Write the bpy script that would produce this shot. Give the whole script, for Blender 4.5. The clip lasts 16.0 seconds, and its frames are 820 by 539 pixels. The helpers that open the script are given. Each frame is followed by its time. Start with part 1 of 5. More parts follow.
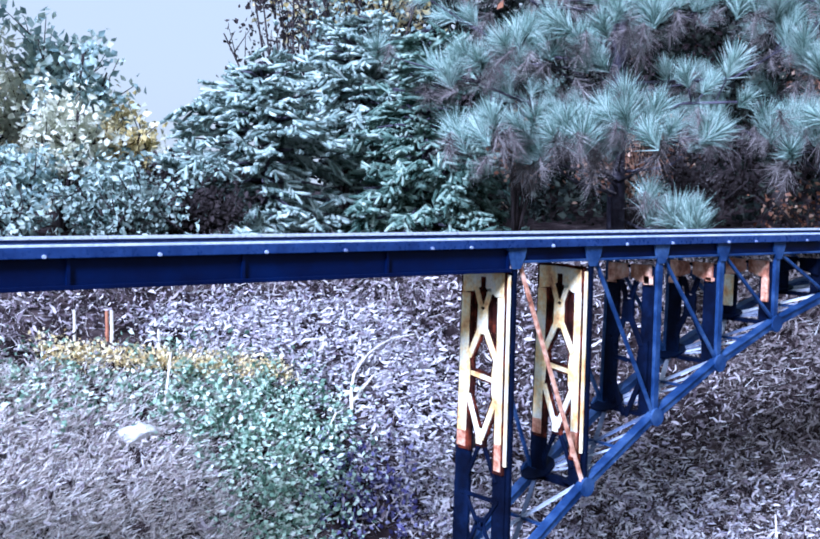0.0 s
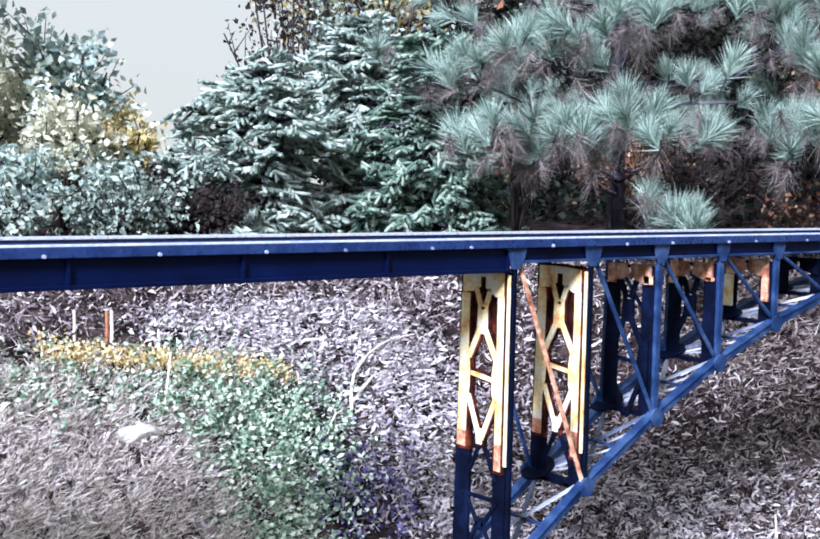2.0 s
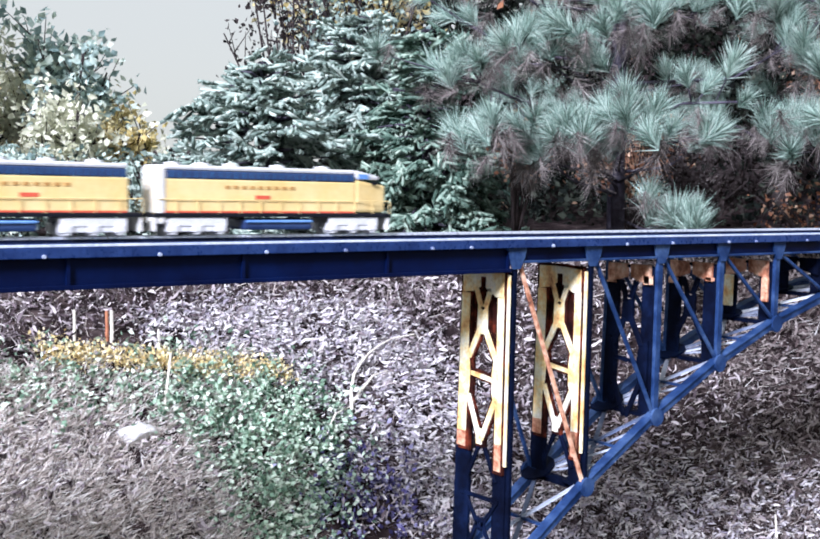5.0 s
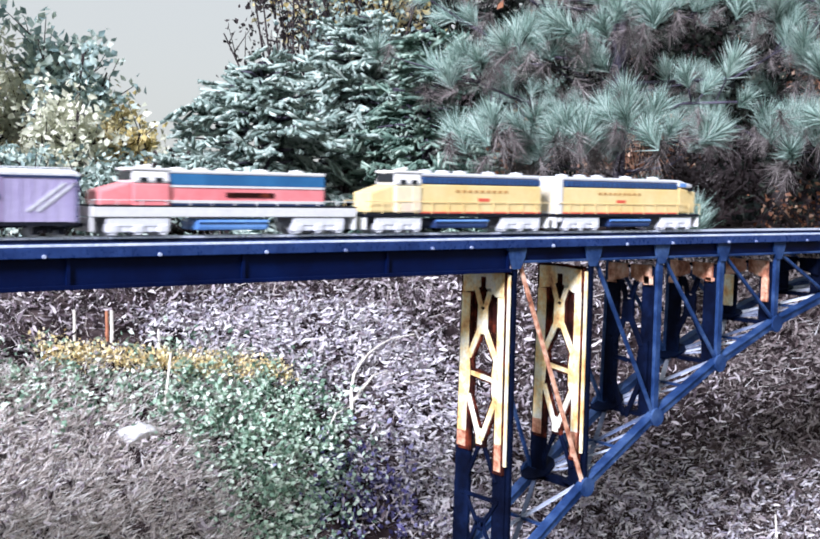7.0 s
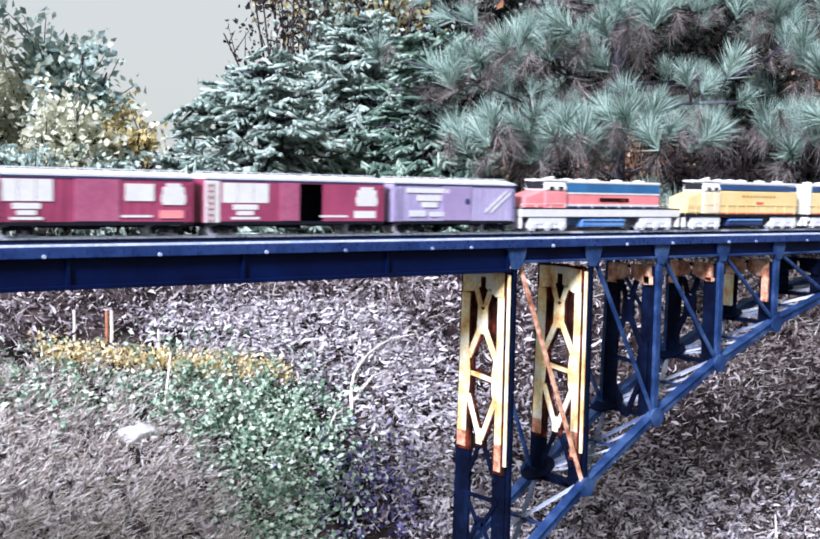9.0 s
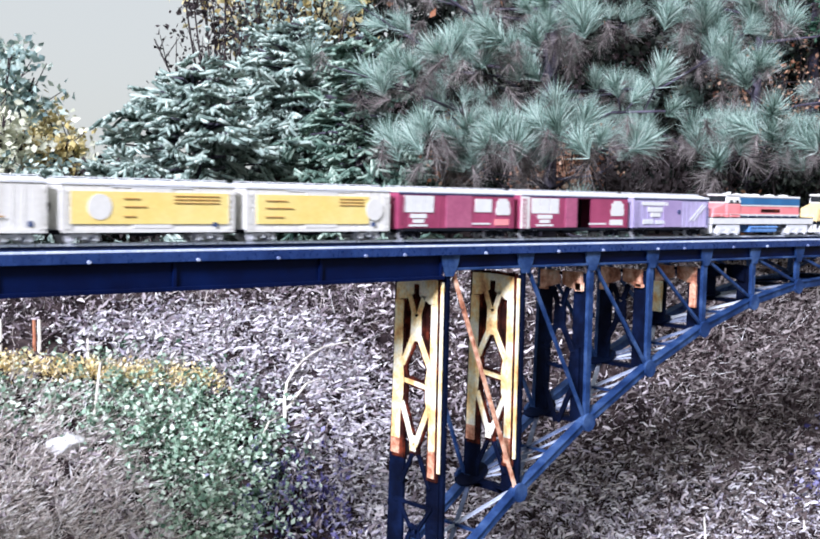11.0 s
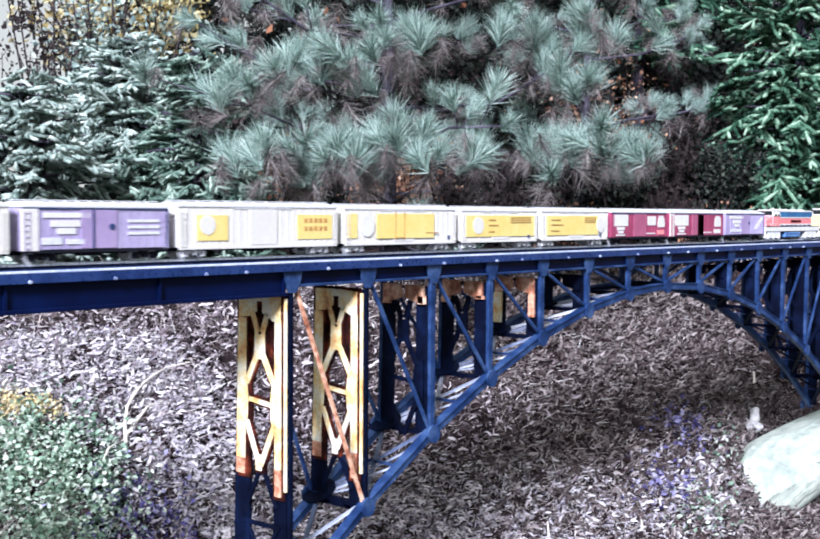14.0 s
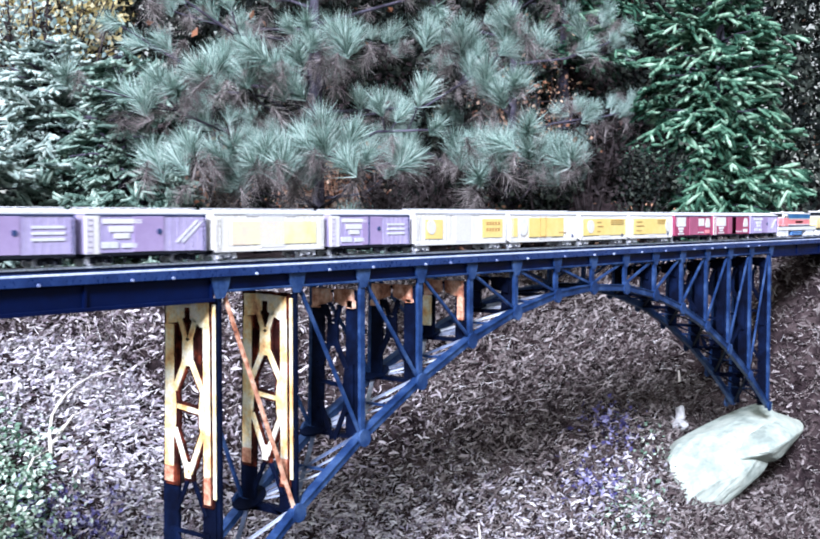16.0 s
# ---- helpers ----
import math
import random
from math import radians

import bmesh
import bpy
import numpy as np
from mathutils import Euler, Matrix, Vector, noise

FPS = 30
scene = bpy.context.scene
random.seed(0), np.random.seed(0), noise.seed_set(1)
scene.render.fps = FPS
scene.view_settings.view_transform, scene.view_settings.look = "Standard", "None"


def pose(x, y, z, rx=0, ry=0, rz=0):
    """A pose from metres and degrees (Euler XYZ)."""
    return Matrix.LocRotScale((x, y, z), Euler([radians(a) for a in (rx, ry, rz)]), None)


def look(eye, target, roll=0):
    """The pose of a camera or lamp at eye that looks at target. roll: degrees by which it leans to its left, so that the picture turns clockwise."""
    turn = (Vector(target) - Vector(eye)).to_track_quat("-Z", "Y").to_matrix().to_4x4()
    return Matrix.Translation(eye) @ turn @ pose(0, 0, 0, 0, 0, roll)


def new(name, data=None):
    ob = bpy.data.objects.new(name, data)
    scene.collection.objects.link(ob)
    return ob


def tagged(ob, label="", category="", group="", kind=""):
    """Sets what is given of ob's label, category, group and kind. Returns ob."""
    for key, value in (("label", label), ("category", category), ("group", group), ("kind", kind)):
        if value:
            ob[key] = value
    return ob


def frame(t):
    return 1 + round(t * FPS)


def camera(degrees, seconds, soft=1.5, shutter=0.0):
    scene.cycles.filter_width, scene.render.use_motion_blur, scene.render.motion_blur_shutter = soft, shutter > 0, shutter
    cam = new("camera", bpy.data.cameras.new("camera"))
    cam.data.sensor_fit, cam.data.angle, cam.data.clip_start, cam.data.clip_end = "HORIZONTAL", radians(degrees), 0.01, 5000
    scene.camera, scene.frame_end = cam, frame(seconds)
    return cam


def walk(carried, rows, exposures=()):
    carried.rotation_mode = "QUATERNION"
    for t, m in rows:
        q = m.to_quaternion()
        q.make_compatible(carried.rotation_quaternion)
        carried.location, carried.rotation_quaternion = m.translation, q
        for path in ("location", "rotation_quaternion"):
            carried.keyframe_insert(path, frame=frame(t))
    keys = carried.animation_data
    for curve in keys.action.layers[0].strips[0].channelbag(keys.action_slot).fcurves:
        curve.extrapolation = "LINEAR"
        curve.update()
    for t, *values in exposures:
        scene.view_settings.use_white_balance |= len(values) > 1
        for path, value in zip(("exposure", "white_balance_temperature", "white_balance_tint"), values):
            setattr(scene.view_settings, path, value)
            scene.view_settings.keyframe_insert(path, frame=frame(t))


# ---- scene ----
# A model railway in a garden, 1:29. x runs along the bridge, y away behind it, z up; the rail's top is at z = 1.0.
cam = camera(40.0, 16.0, soft=1.9, shutter=0.6)
EYE = (-2.326, -2.504, 1.135)
TURNS = [
    (0.0, 85.79, -1.17, -37.53),
    (4.2, 85.79, -1.17, -37.53),
    (8.2, 85.79, -1.17, -37.53),
    (10.05, 85.79, -1.17, -37.58),
    (10.3, 85.86, -1.20, -38.70),
    (10.5, 85.92, -1.25, -39.92),
    (11.0, 86.238, -1.254, -40.922),
    (11.5, 86.601, -1.05, -41.556),
    (12.0, 86.874, -1.0, -43.006),
    (12.5, 87.071, -0.892, -44.376),
    (13.0, 87.129, -0.760, -46.217),
    (13.5, 87.088, -0.620, -47.688),
    (14.0, 87.141, -0.380, -48.974),
    (14.5, 87.144, -0.290, -49.971),
    (15.0, 87.231, -0.244, -50.604),
    (15.5, 87.317, -0.150, -51.622),
    (16.0, 87.350, 0.000, -52.600),
]
walk(cam, [(t, pose(*EYE, a, b, c)) for t, a, b, c in TURNS],
     exposures=[(0.0, 0.85, 4550, 22), (0.5, 0.90, 4800, 20), (1.0, 0.93, 5100, 19), (1.5, 0.93, 5300, 19), (4.2, 0.88, 5450, 19), (6.3, 0.77, 5450, 19), (8.2, 0.76, 5450, 19), (12.5, 0.77, 5450, 19), (14.5, 0.87, 5400, 19), (16.0, 0.92, 5300, 18)])

# ---- world and sun ----
SUN_TO = Vector((-0.82, -0.40, 0.54)).normalized()
world = bpy.data.worlds.new("sky")
scene.world = world
world.use_nodes = True
wn, wl = world.node_tree.nodes, world.node_tree.links
sky = wn.new("ShaderNodeTexSky")
sky.sky_type, sky.sun_disc = "NISHITA", False
sky.sun_elevation = math.asin(SUN_TO.z)
sky.sun_rotation = math.atan2(SUN_TO.x, SUN_TO.y)
sky.air_density, sky.dust_density = 1.0, 4.0
veil = wn.new("ShaderNodeMix")
veil.data_type = "RGBA"
veil.inputs[0].default_value = 0.85
veil.inputs[7].default_value = (7.3, 7.05, 5.5, 1)
wl.new(sky.outputs[0], veil.inputs[6])
wl.new(veil.outputs[2], wn["Background"].inputs[0])
wn["Background"].inputs[1].default_value = 0.066
sun_data = bpy.data.lights.new("sun", "SUN")
sun_data.energy, sun_data.angle, sun_data.color = 5.0, radians(14.0), (1.0, 0.95, 0.91)
sun = new("sun", sun_data)
sun.matrix_world = look(SUN_TO * 30, (0, 0, 0))


# ---- materials ----
def mat(name, colors, scale=12.0, rough=0.6, metal=0.0, bump=0.2, fine=90.0, island=0.0, object_random=0.0, leaf=0.0, spread=0.35, shine=0.5):
    """A procedural surface: a noise through a colour ramp, a finer noise for grain and relief, chance by piece."""
    m = bpy.data.materials.new(name)
    m.use_nodes = True
    n, l = m.node_tree.nodes, m.node_tree.links
    bsdf = n["Principled BSDF"]
    co = n.new("ShaderNodeTexCoord")
    big = n.new("ShaderNodeTexNoise")
    big.inputs["Scale"].default_value, big.inputs["Detail"].default_value = scale, 5.0
    big.inputs["Roughness"].default_value = 0.65
    l.new(co.outputs["Object"], big.inputs["Vector"])
    grain = n.new("ShaderNodeTexNoise")
    grain.inputs["Scale"].default_value, grain.inputs["Detail"].default_value = fine, 3.0
    l.new(co.outputs["Object"], grain.inputs["Vector"])
    fac = big.outputs["Fac"]
    if island:
        geo = n.new("ShaderNodeNewGeometry")
        mix = n.new("ShaderNodeMix")
        mix.inputs[0].default_value = island
        l.new(fac, mix.inputs[2])
        l.new(geo.outputs["Random Per Island"], mix.inputs[3])
        fac = mix.outputs[0]
    if object_random:
        info = n.new("ShaderNodeObjectInfo")
        mix = n.new("ShaderNodeMix")
        mix.inputs[0].default_value = object_random
        l.new(fac, mix.inputs[2])
        l.new(info.outputs["Random"], mix.inputs[3])
        fac = mix.outputs[0]
    ramp = n.new("ShaderNodeValToRGB")
    lo, hi = (0.5 - spread / 2, 0.5 + spread / 2) if not island else (0.5 - 0.5 * max(island, spread), 0.5 + 0.5 * max(island, spread))
    els = ramp.color_ramp.elements
    els[0].position, els[1].position = lo, hi
    els[0].color, els[1].color = (*colors[0], 1), (*colors[-1], 1)
    for i, c in enumerate(colors[1:-1], 1):
        e = els.new(lo + (hi - lo) * i / (len(colors) - 1))
        e.color = (*c, 1)
    l.new(fac, ramp.inputs[0])
    hue = n.new("ShaderNodeMix")
    hue.data_type, hue.blend_type = "RGBA", "MULTIPLY"
    hue.inputs[0].default_value = 0.12 if name.endswith("paint") else 0.35
    l.new(ramp.outputs[0], hue.inputs[6])
    gr = n.new("ShaderNodeMapRange")
    gr.inputs["From Min"].default_value, gr.inputs["From Max"].default_value = 0.3, 0.7
    gr.inputs["To Min"].default_value, gr.inputs["To Max"].default_value = 0.55, 1.25
    l.new(grain.outputs["Fac"], gr.inputs["Value"])
    l.new(gr.outputs[0], hue.inputs[7])
    l.new(hue.outputs[2], bsdf.inputs["Base Color"])
    bsdf.inputs["Metallic"].default_value = metal
    bsdf.inputs["Specular IOR Level"].default_value = shine if not leaf else 0.05
    rr = n.new("ShaderNodeMapRange")
    rr.inputs["To Min"].default_value, rr.inputs["To Max"].default_value = max(rough - 0.12, 0.05), min(rough + 0.12, 1)
    l.new(grain.outputs["Fac"], rr.inputs["Value"])
    l.new(rr.outputs[0], bsdf.inputs["Roughness"])
    if bump:
        b = n.new("ShaderNodeBump")
        b.inputs["Strength"].default_value, b.inputs["Distance"].default_value = bump, 0.004
        l.new(grain.outputs["Fac"], b.inputs["Height"])
        l.new(b.outputs[0], bsdf.inputs["Normal"])
    if leaf:
        tr = n.new("ShaderNodeBsdfTranslucent")
        l.new(hue.outputs[2], tr.inputs[0])
        ms = n.new("ShaderNodeMixShader")
        ms.inputs[0].default_value = leaf
        l.new(bsdf.outputs[0], ms.inputs[1])
        l.new(tr.outputs[0], ms.inputs[2])
        l.new(ms.outputs[0], n["Material Output"].inputs[0])
    return m


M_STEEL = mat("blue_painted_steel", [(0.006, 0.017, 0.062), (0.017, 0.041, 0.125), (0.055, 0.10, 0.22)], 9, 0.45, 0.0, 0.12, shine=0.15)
# the same blue steel, darkened for the shade inside the bridge
M_STEEL_SHADE = mat("shade_navy_steel", [(0.001, 0.0015, 0.006), (0.002, 0.004, 0.015), (0.004, 0.009, 0.034)], 9, 0.65, 0.0, 0.12, shine=0.05)
M_GIRDER = mat("dark_navy_girder_paint", [(0.0006, 0.002, 0.018), (0.0016, 0.007, 0.046)], 5, 0.5, 0.0, 0.10, shine=0.10)
# the light on the lateral braces is put into this pale colour
M_BRACE_LIT = mat("lit_blue_grey_brace", [(0.10, 0.13, 0.22), (0.36, 0.40, 0.5), (0.6, 0.64, 0.7)], 12, 0.5, 0, 0.1, object_random=0.5)
M_DECK = mat("blue_deck_coat", [(0.005, 0.018, 0.085), (0.022, 0.05, 0.17)], 14, 0.3, 0.0, 0.1, shine=0.4)
# blue-white of the sky's glint along the deck edge
M_EDGE_GLINT = mat("blue_white_edge_glint", [(0.50, 0.60, 0.85), (0.80, 0.86, 0.95)], 6, 0.25, 0.1, 0.04)
# polished rail head, its sun glint put into the blue-white base colour
M_RAIL = mat("polished_rail_glint", [(0.66, 0.72, 0.85), (0.82, 0.87, 0.95)], 20, 0.3, 0.4, 0.05)
M_TIE = mat("dark_tie", [(0.006, 0.010, 0.035), (0.02, 0.03, 0.08)], 30, 0.6, 0, 0.3, object_random=0.4, shine=0.08)
# sunlight on the nearest bents is put into this cream, with rust
M_SUNLIT = mat("sunlit_cream_with_rust", [(0.30, 0.075, 0.025), (0.74, 0.42, 0.15), (0.85, 0.66, 0.30), (0.90, 0.85, 0.62), (0.92, 0.90, 0.79), (0.86, 0.66, 0.32)], 11, 0.5, 0, 0.2, spread=0.44)
# rust and sunlight together in one orange
M_RUST_SUNLIT = mat("sunlit_rusty_steel", [(0.05, 0.02, 0.018), (0.40, 0.15, 0.075), (0.72, 0.42, 0.27), (0.85, 0.7, 0.52)], 26, 0.65, 0, 0.3, spread=0.45)
M_BOLT = mat("bare_bolt", [(0.16, 0.2, 0.36), (0.4, 0.46, 0.62)], 40, 0.45, 0.3, 0.05, object_random=0.7)
M_WHITE = mat("white_paint", [(0.636, 0.636, 0.602), (0.731, 0.731, 0.705)], 14, 0.45, 0, 0.06)
# ivory on the yellow cars stands for sides washed out by strong light
M_IVORY = mat("sunbright_ivory_paint", [(0.65, 0.634, 0.572), (0.696, 0.688, 0.641)], 8, 0.35, 0, 0.05)
M_YELLOW = mat("yellow_paint", [(0.754, 0.57, 0.147), (0.81, 0.662, 0.248)], 9, 0.38, 0, 0.06)
M_AMBER = mat("amber_loco_paint", [(0.74, 0.54, 0.20), (0.82, 0.67, 0.34)], 9, 0.35, 0, 0.06)
M_RED = mat("red_paint", [(0.55, 0.08, 0.04), (0.68, 0.13, 0.07)], 9, 0.4, 0, 0.06)
M_ORANGE = mat("salmon_red_paint", [(0.70, 0.17, 0.18), (0.82, 0.30, 0.30)], 7, 0.38, 0, 0.06)
M_TEAL = mat("dark_teal_paint", [(0.02, 0.10, 0.24), (0.04, 0.17, 0.36)], 8, 0.38, 0, 0.06)
M_NAVY = mat("navy_band_paint", [(0.015, 0.03, 0.10), (0.03, 0.06, 0.16)], 10, 0.4, 0, 0.06)
M_MAROON = mat("maroon_paint", [(0.24, 0.034, 0.085), (0.35, 0.06, 0.13)], 8, 0.5, 0, 0.12)
M_MAROON_DOOR = mat("faded_maroon_door", [(0.32, 0.075, 0.15), (0.42, 0.12, 0.20)], 8, 0.5, 0, 0.12)
M_LILAC = mat("lilac_grey_paint", [(0.324, 0.279, 0.45), (0.423, 0.378, 0.54)], 6, 0.5, 0, 0.1)
M_LILAC_DOOR = mat("mauve_door_paint", [(0.297, 0.225, 0.396), (0.387, 0.306, 0.486)], 6, 0.5, 0, 0.1)
M_ROOF = mat("pale_galvanised_roof", [(0.638, 0.655, 0.672), (0.739, 0.748, 0.756)], 10, 0.4, 0.1, 0.08)
M_BLACK = mat("black_underframe", [(0.003, 0.004, 0.008), (0.009, 0.010, 0.016)], 20, 0.7, 0, 0.2, shine=0.2)
M_SILVER = mat("silver_truck_paint", [(0.654, 0.671, 0.688), (0.757, 0.765, 0.774)], 30, 0.4, 0.05, 0.2)
M_BLUE_TANK = mat("blue_tank_paint", [(0.10, 0.23, 0.54), (0.17, 0.34, 0.66)], 12, 0.25, 0, 0.05, shine=0.8)
M_GLASS = mat("dark_cab_glass", [(0.01, 0.012, 0.016), (0.02, 0.025, 0.03)], 5, 0.1, 0, 0)
M_FADED = mat("faded_yellow_salmon_paint", [(0.765, 0.594, 0.468), (0.792, 0.72, 0.45), (0.756, 0.684, 0.252)], 5, 0.45, 0, 0.06, spread=0.3)
M_PRINT = mat("brown_print", [(0.42, 0.22, 0.06), (0.52, 0.30, 0.09)], 20, 0.6, 0, 0)
M_ROCK = mat("pale_boulder", [(0.246, 0.295, 0.254), (0.385, 0.435, 0.369), (0.459, 0.492, 0.41)], 5, 0.85, 0, 0.6, fine=22)
M_EARTH = mat("leaf_strewn_earth", [(0.006, 0.004, 0.005), (0.026, 0.018, 0.019), (0.085, 0.064, 0.062)], 7, 0.95, 0, 1.0, fine=55, shine=0.08)
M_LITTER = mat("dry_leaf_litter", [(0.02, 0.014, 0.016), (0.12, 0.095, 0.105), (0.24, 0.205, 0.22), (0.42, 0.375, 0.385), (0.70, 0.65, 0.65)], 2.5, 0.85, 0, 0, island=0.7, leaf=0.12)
# darker copy of the litter, with the right bank's shade in its colour
M_LITTER_SHADE = mat("damp_leaf_litter", [(0.016, 0.010, 0.011), (0.075, 0.057, 0.056), (0.13, 0.107, 0.102), (0.195, 0.17, 0.16), (0.36, 0.32, 0.305)], 3.0, 0.9, 0, 0, island=0.6, leaf=0.1)
M_STONE = mat("white_stone", [(0.48, 0.48, 0.48), (0.76, 0.76, 0.74)], 14, 0.8, 0, 0.5, fine=40)
M_UMBER = mat("dark_rust_and_outline", [(0.008, 0.003, 0.003), (0.030, 0.008, 0.006), (0.16, 0.032, 0.014)], 18, 0.85, 0, 0.3, shine=0.05)
M_STRAW = mat("pale_straw", [(0.264, 0.226, 0.204), (0.704, 0.638, 0.583), (0.92, 0.92, 0.902)], 3, 0.8, 0, 0, island=0.8, leaf=0.2)
M_BLEACH = mat("bleached_stalks", [(0.264, 0.238, 0.299), (0.598, 0.572, 0.598), (0.792, 0.774, 0.757)], 3, 0.85, 0, 0, island=0.85, leaf=0.15)
M_GREEN = mat("ground_cover_leaf", [(0.0238, 0.054, 0.0324), (0.238, 0.367, 0.259), (0.54, 0.68, 0.529), (0.842, 0.9, 0.788)], 6, 0.6, 0, 0, island=0.75, leaf=0.2)
M_PURPLE = mat("purple_leaf", [(0.018, 0.016, 0.05), (0.13, 0.115, 0.30), (0.46, 0.45, 0.64)], 4, 0.55, 0, 0, island=0.8, leaf=0.2)
M_FLOWER = mat("yellow_petal", [(0.62, 0.46, 0.20), (0.86, 0.75, 0.40), (0.92, 0.87, 0.66)], 4, 0.6, 0, 0, island=0.8, leaf=0.3)
M_STICK = mat("bleached_wood", [(0.62, 0.57, 0.48), (0.85, 0.81, 0.72)], 20, 0.8, 0, 0.3)
M_STAKE_RED = mat("red_brown_stake", [(0.30, 0.10, 0.05), (0.45, 0.2, 0.1)], 20, 0.8, 0, 0.3)
M_BARK = mat("grey_purple_bark", [(0.0195, 0.0169, 0.0234), (0.0553, 0.0507, 0.0702), (0.124, 0.117, 0.15)], 8, 0.9, 0, 1.0, fine=35, shine=0.08)
M_TWIG = mat("dark_twig", [(0.016, 0.0136, 0.0144), (0.052, 0.0416, 0.04)], 15, 0.85, 0, 0.3, shine=0.08)
M_SPRUCE = mat("blue_spruce_needle", [(0.025, 0.045, 0.037), (0.19, 0.255, 0.22), (0.40, 0.49, 0.43), (0.57, 0.65, 0.575)], 11, 0.75, 0, 0, island=0.28, leaf=0.1)
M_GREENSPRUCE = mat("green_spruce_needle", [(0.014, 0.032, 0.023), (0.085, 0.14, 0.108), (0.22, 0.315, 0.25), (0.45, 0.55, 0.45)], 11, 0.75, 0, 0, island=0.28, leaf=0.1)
M_PINE = mat("grey_green_pine_needle", [(0.045, 0.082, 0.064), (0.23, 0.345, 0.29), (0.43, 0.57, 0.495), (0.65, 0.77, 0.69)], 4, 0.6, 0, 0, island=0.5, leaf=0.22)
M_DEADPINE = mat("old_mauve_pine_needle", [(0.0432, 0.0345, 0.0345), (0.173, 0.148, 0.142), (0.493, 0.456, 0.425)], 3, 0.7, 0, 0, island=0.5, leaf=0.2)
M_FIR = mat("green_fir_needle", [(0.006, 0.022, 0.013), (0.035, 0.088, 0.054), (0.12, 0.24, 0.15), (0.38, 0.54, 0.38)], 8, 0.7, 0, 0, island=0.28, leaf=0.1)
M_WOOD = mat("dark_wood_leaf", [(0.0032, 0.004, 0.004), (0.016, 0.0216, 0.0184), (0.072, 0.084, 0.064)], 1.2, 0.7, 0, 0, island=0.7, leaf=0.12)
M_RUSSET = mat("russet_leaf", [(0.12, 0.045, 0.025), (0.42, 0.20, 0.11), (0.78, 0.56, 0.38)], 3, 0.7, 0, 0, island=0.8, leaf=0.3)
M_GOLD = mat("golden_leaf", [(0.40, 0.32, 0.12), (0.68, 0.57, 0.25), (0.84, 0.77, 0.48)], 3, 0.6, 0, 0, island=0.5, leaf=0.35)
M_BLUELEAF = mat("blue_grey_leaf", [(0.17, 0.248, 0.239), (0.418, 0.537, 0.497), (0.656, 0.736, 0.617)], 6, 0.7, 0, 0, island=0.35, leaf=0.35)
M_CREAMTWIG = mat("cream_leaf", [(0.46, 0.48, 0.36), (0.70, 0.71, 0.54), (0.86, 0.86, 0.72)], 3, 0.6, 0, 0, island=0.5, leaf=0.35)


# ---- shaping helpers ----
def thing(name, label, category, at=(0, 0, 0), group="", kind=""):
    ob = new(name)
    ob.location = at
    return tagged(ob, label, category, group, kind)


def mesh_of(name, bm, material, smooth=False):
    me = bpy.data.meshes.new(name)
    bm.normal_update()
    bm.to_mesh(me)
    bm.free()
    me.materials.append(material)
    if smooth:
        for p in me.polygons:
            p.use_smooth = True
    return me


def part(name, bm, material, parent, label="", smooth=False):
    ob = new(name, mesh_of(name, bm, material, smooth) if isinstance(bm, bmesh.types.BMesh) else bm)
    ob.parent = parent
    return tagged(ob, label)


def box(bm, x0, x1, y0, y1, z0, z1, bevel=0.0):
    r = bmesh.ops.create_cube(bm, size=1)
    for v in r["verts"]:
        v.co = Vector(((x0 + x1) / 2 + v.co.x * (x1 - x0), (y0 + y1) / 2 + v.co.y * (y1 - y0), (z0 + z1) / 2 + v.co.z * (z1 - z0)))
    if bevel:
        es = list({e for v in r["verts"] for e in v.link_edges})
        bmesh.ops.bevel(bm, geom=es, offset=bevel, segments=2, affect="EDGES", profile=0.6)
    return bm


def bar(bm, p, q, w, h, up=(0, 1, 0), bevel=0.0):
    """A straight beam from p to q: w across, h along up."""
    p, q, up = Vector(p), Vector(q), Vector(up)
    d = (q - p).normalized()
    s = d.cross(up).normalized()
    u = s.cross(d).normalized()
    r = bmesh.ops.create_cube(bm, size=1)
    for v in r["verts"]:
        c = v.co.copy()
        v.co = (p + q) / 2 + d * c.x * (q - p).length + s * c.y * w + u * c.z * h
    if bevel:
        es = list({e for v in r["verts"] for e in v.link_edges})
        bmesh.ops.bevel(bm, geom=es, offset=bevel, segments=1, affect="EDGES")
    return bm


def rod(bm, p, q, r0, r1=None, seg=8):
    p, q = Vector(p), Vector(q)
    d = q - p
    m = Matrix.Translation((p + q) / 2) @ d.to_track_quat("Z", "Y").to_matrix().to_4x4()
    bmesh.ops.create_cone(bm, cap_ends=True, segments=seg, radius1=r0, radius2=r0 if r1 is None else r1, depth=d.length, matrix=m)
    return bm


def plate(bm, pts, x0, x1):
    """An upright plate across the bridge: its outline in y and z, its faces at x0 and x1."""
    a = [bm.verts.new((x0, y, z)) for y, z in pts]
    b = [bm.verts.new((x1, y, z)) for y, z in pts]
    n = len(pts)
    bm.faces.new(a)
    bm.faces.new(b[::-1])
    for i in range(n):
        bm.faces.new((a[i], b[i], b[(i + 1) % n], a[(i + 1) % n]))
    bmesh.ops.recalc_face_normals(bm, faces=bm.faces[:])
    return bm


def B():
    return bmesh.new()


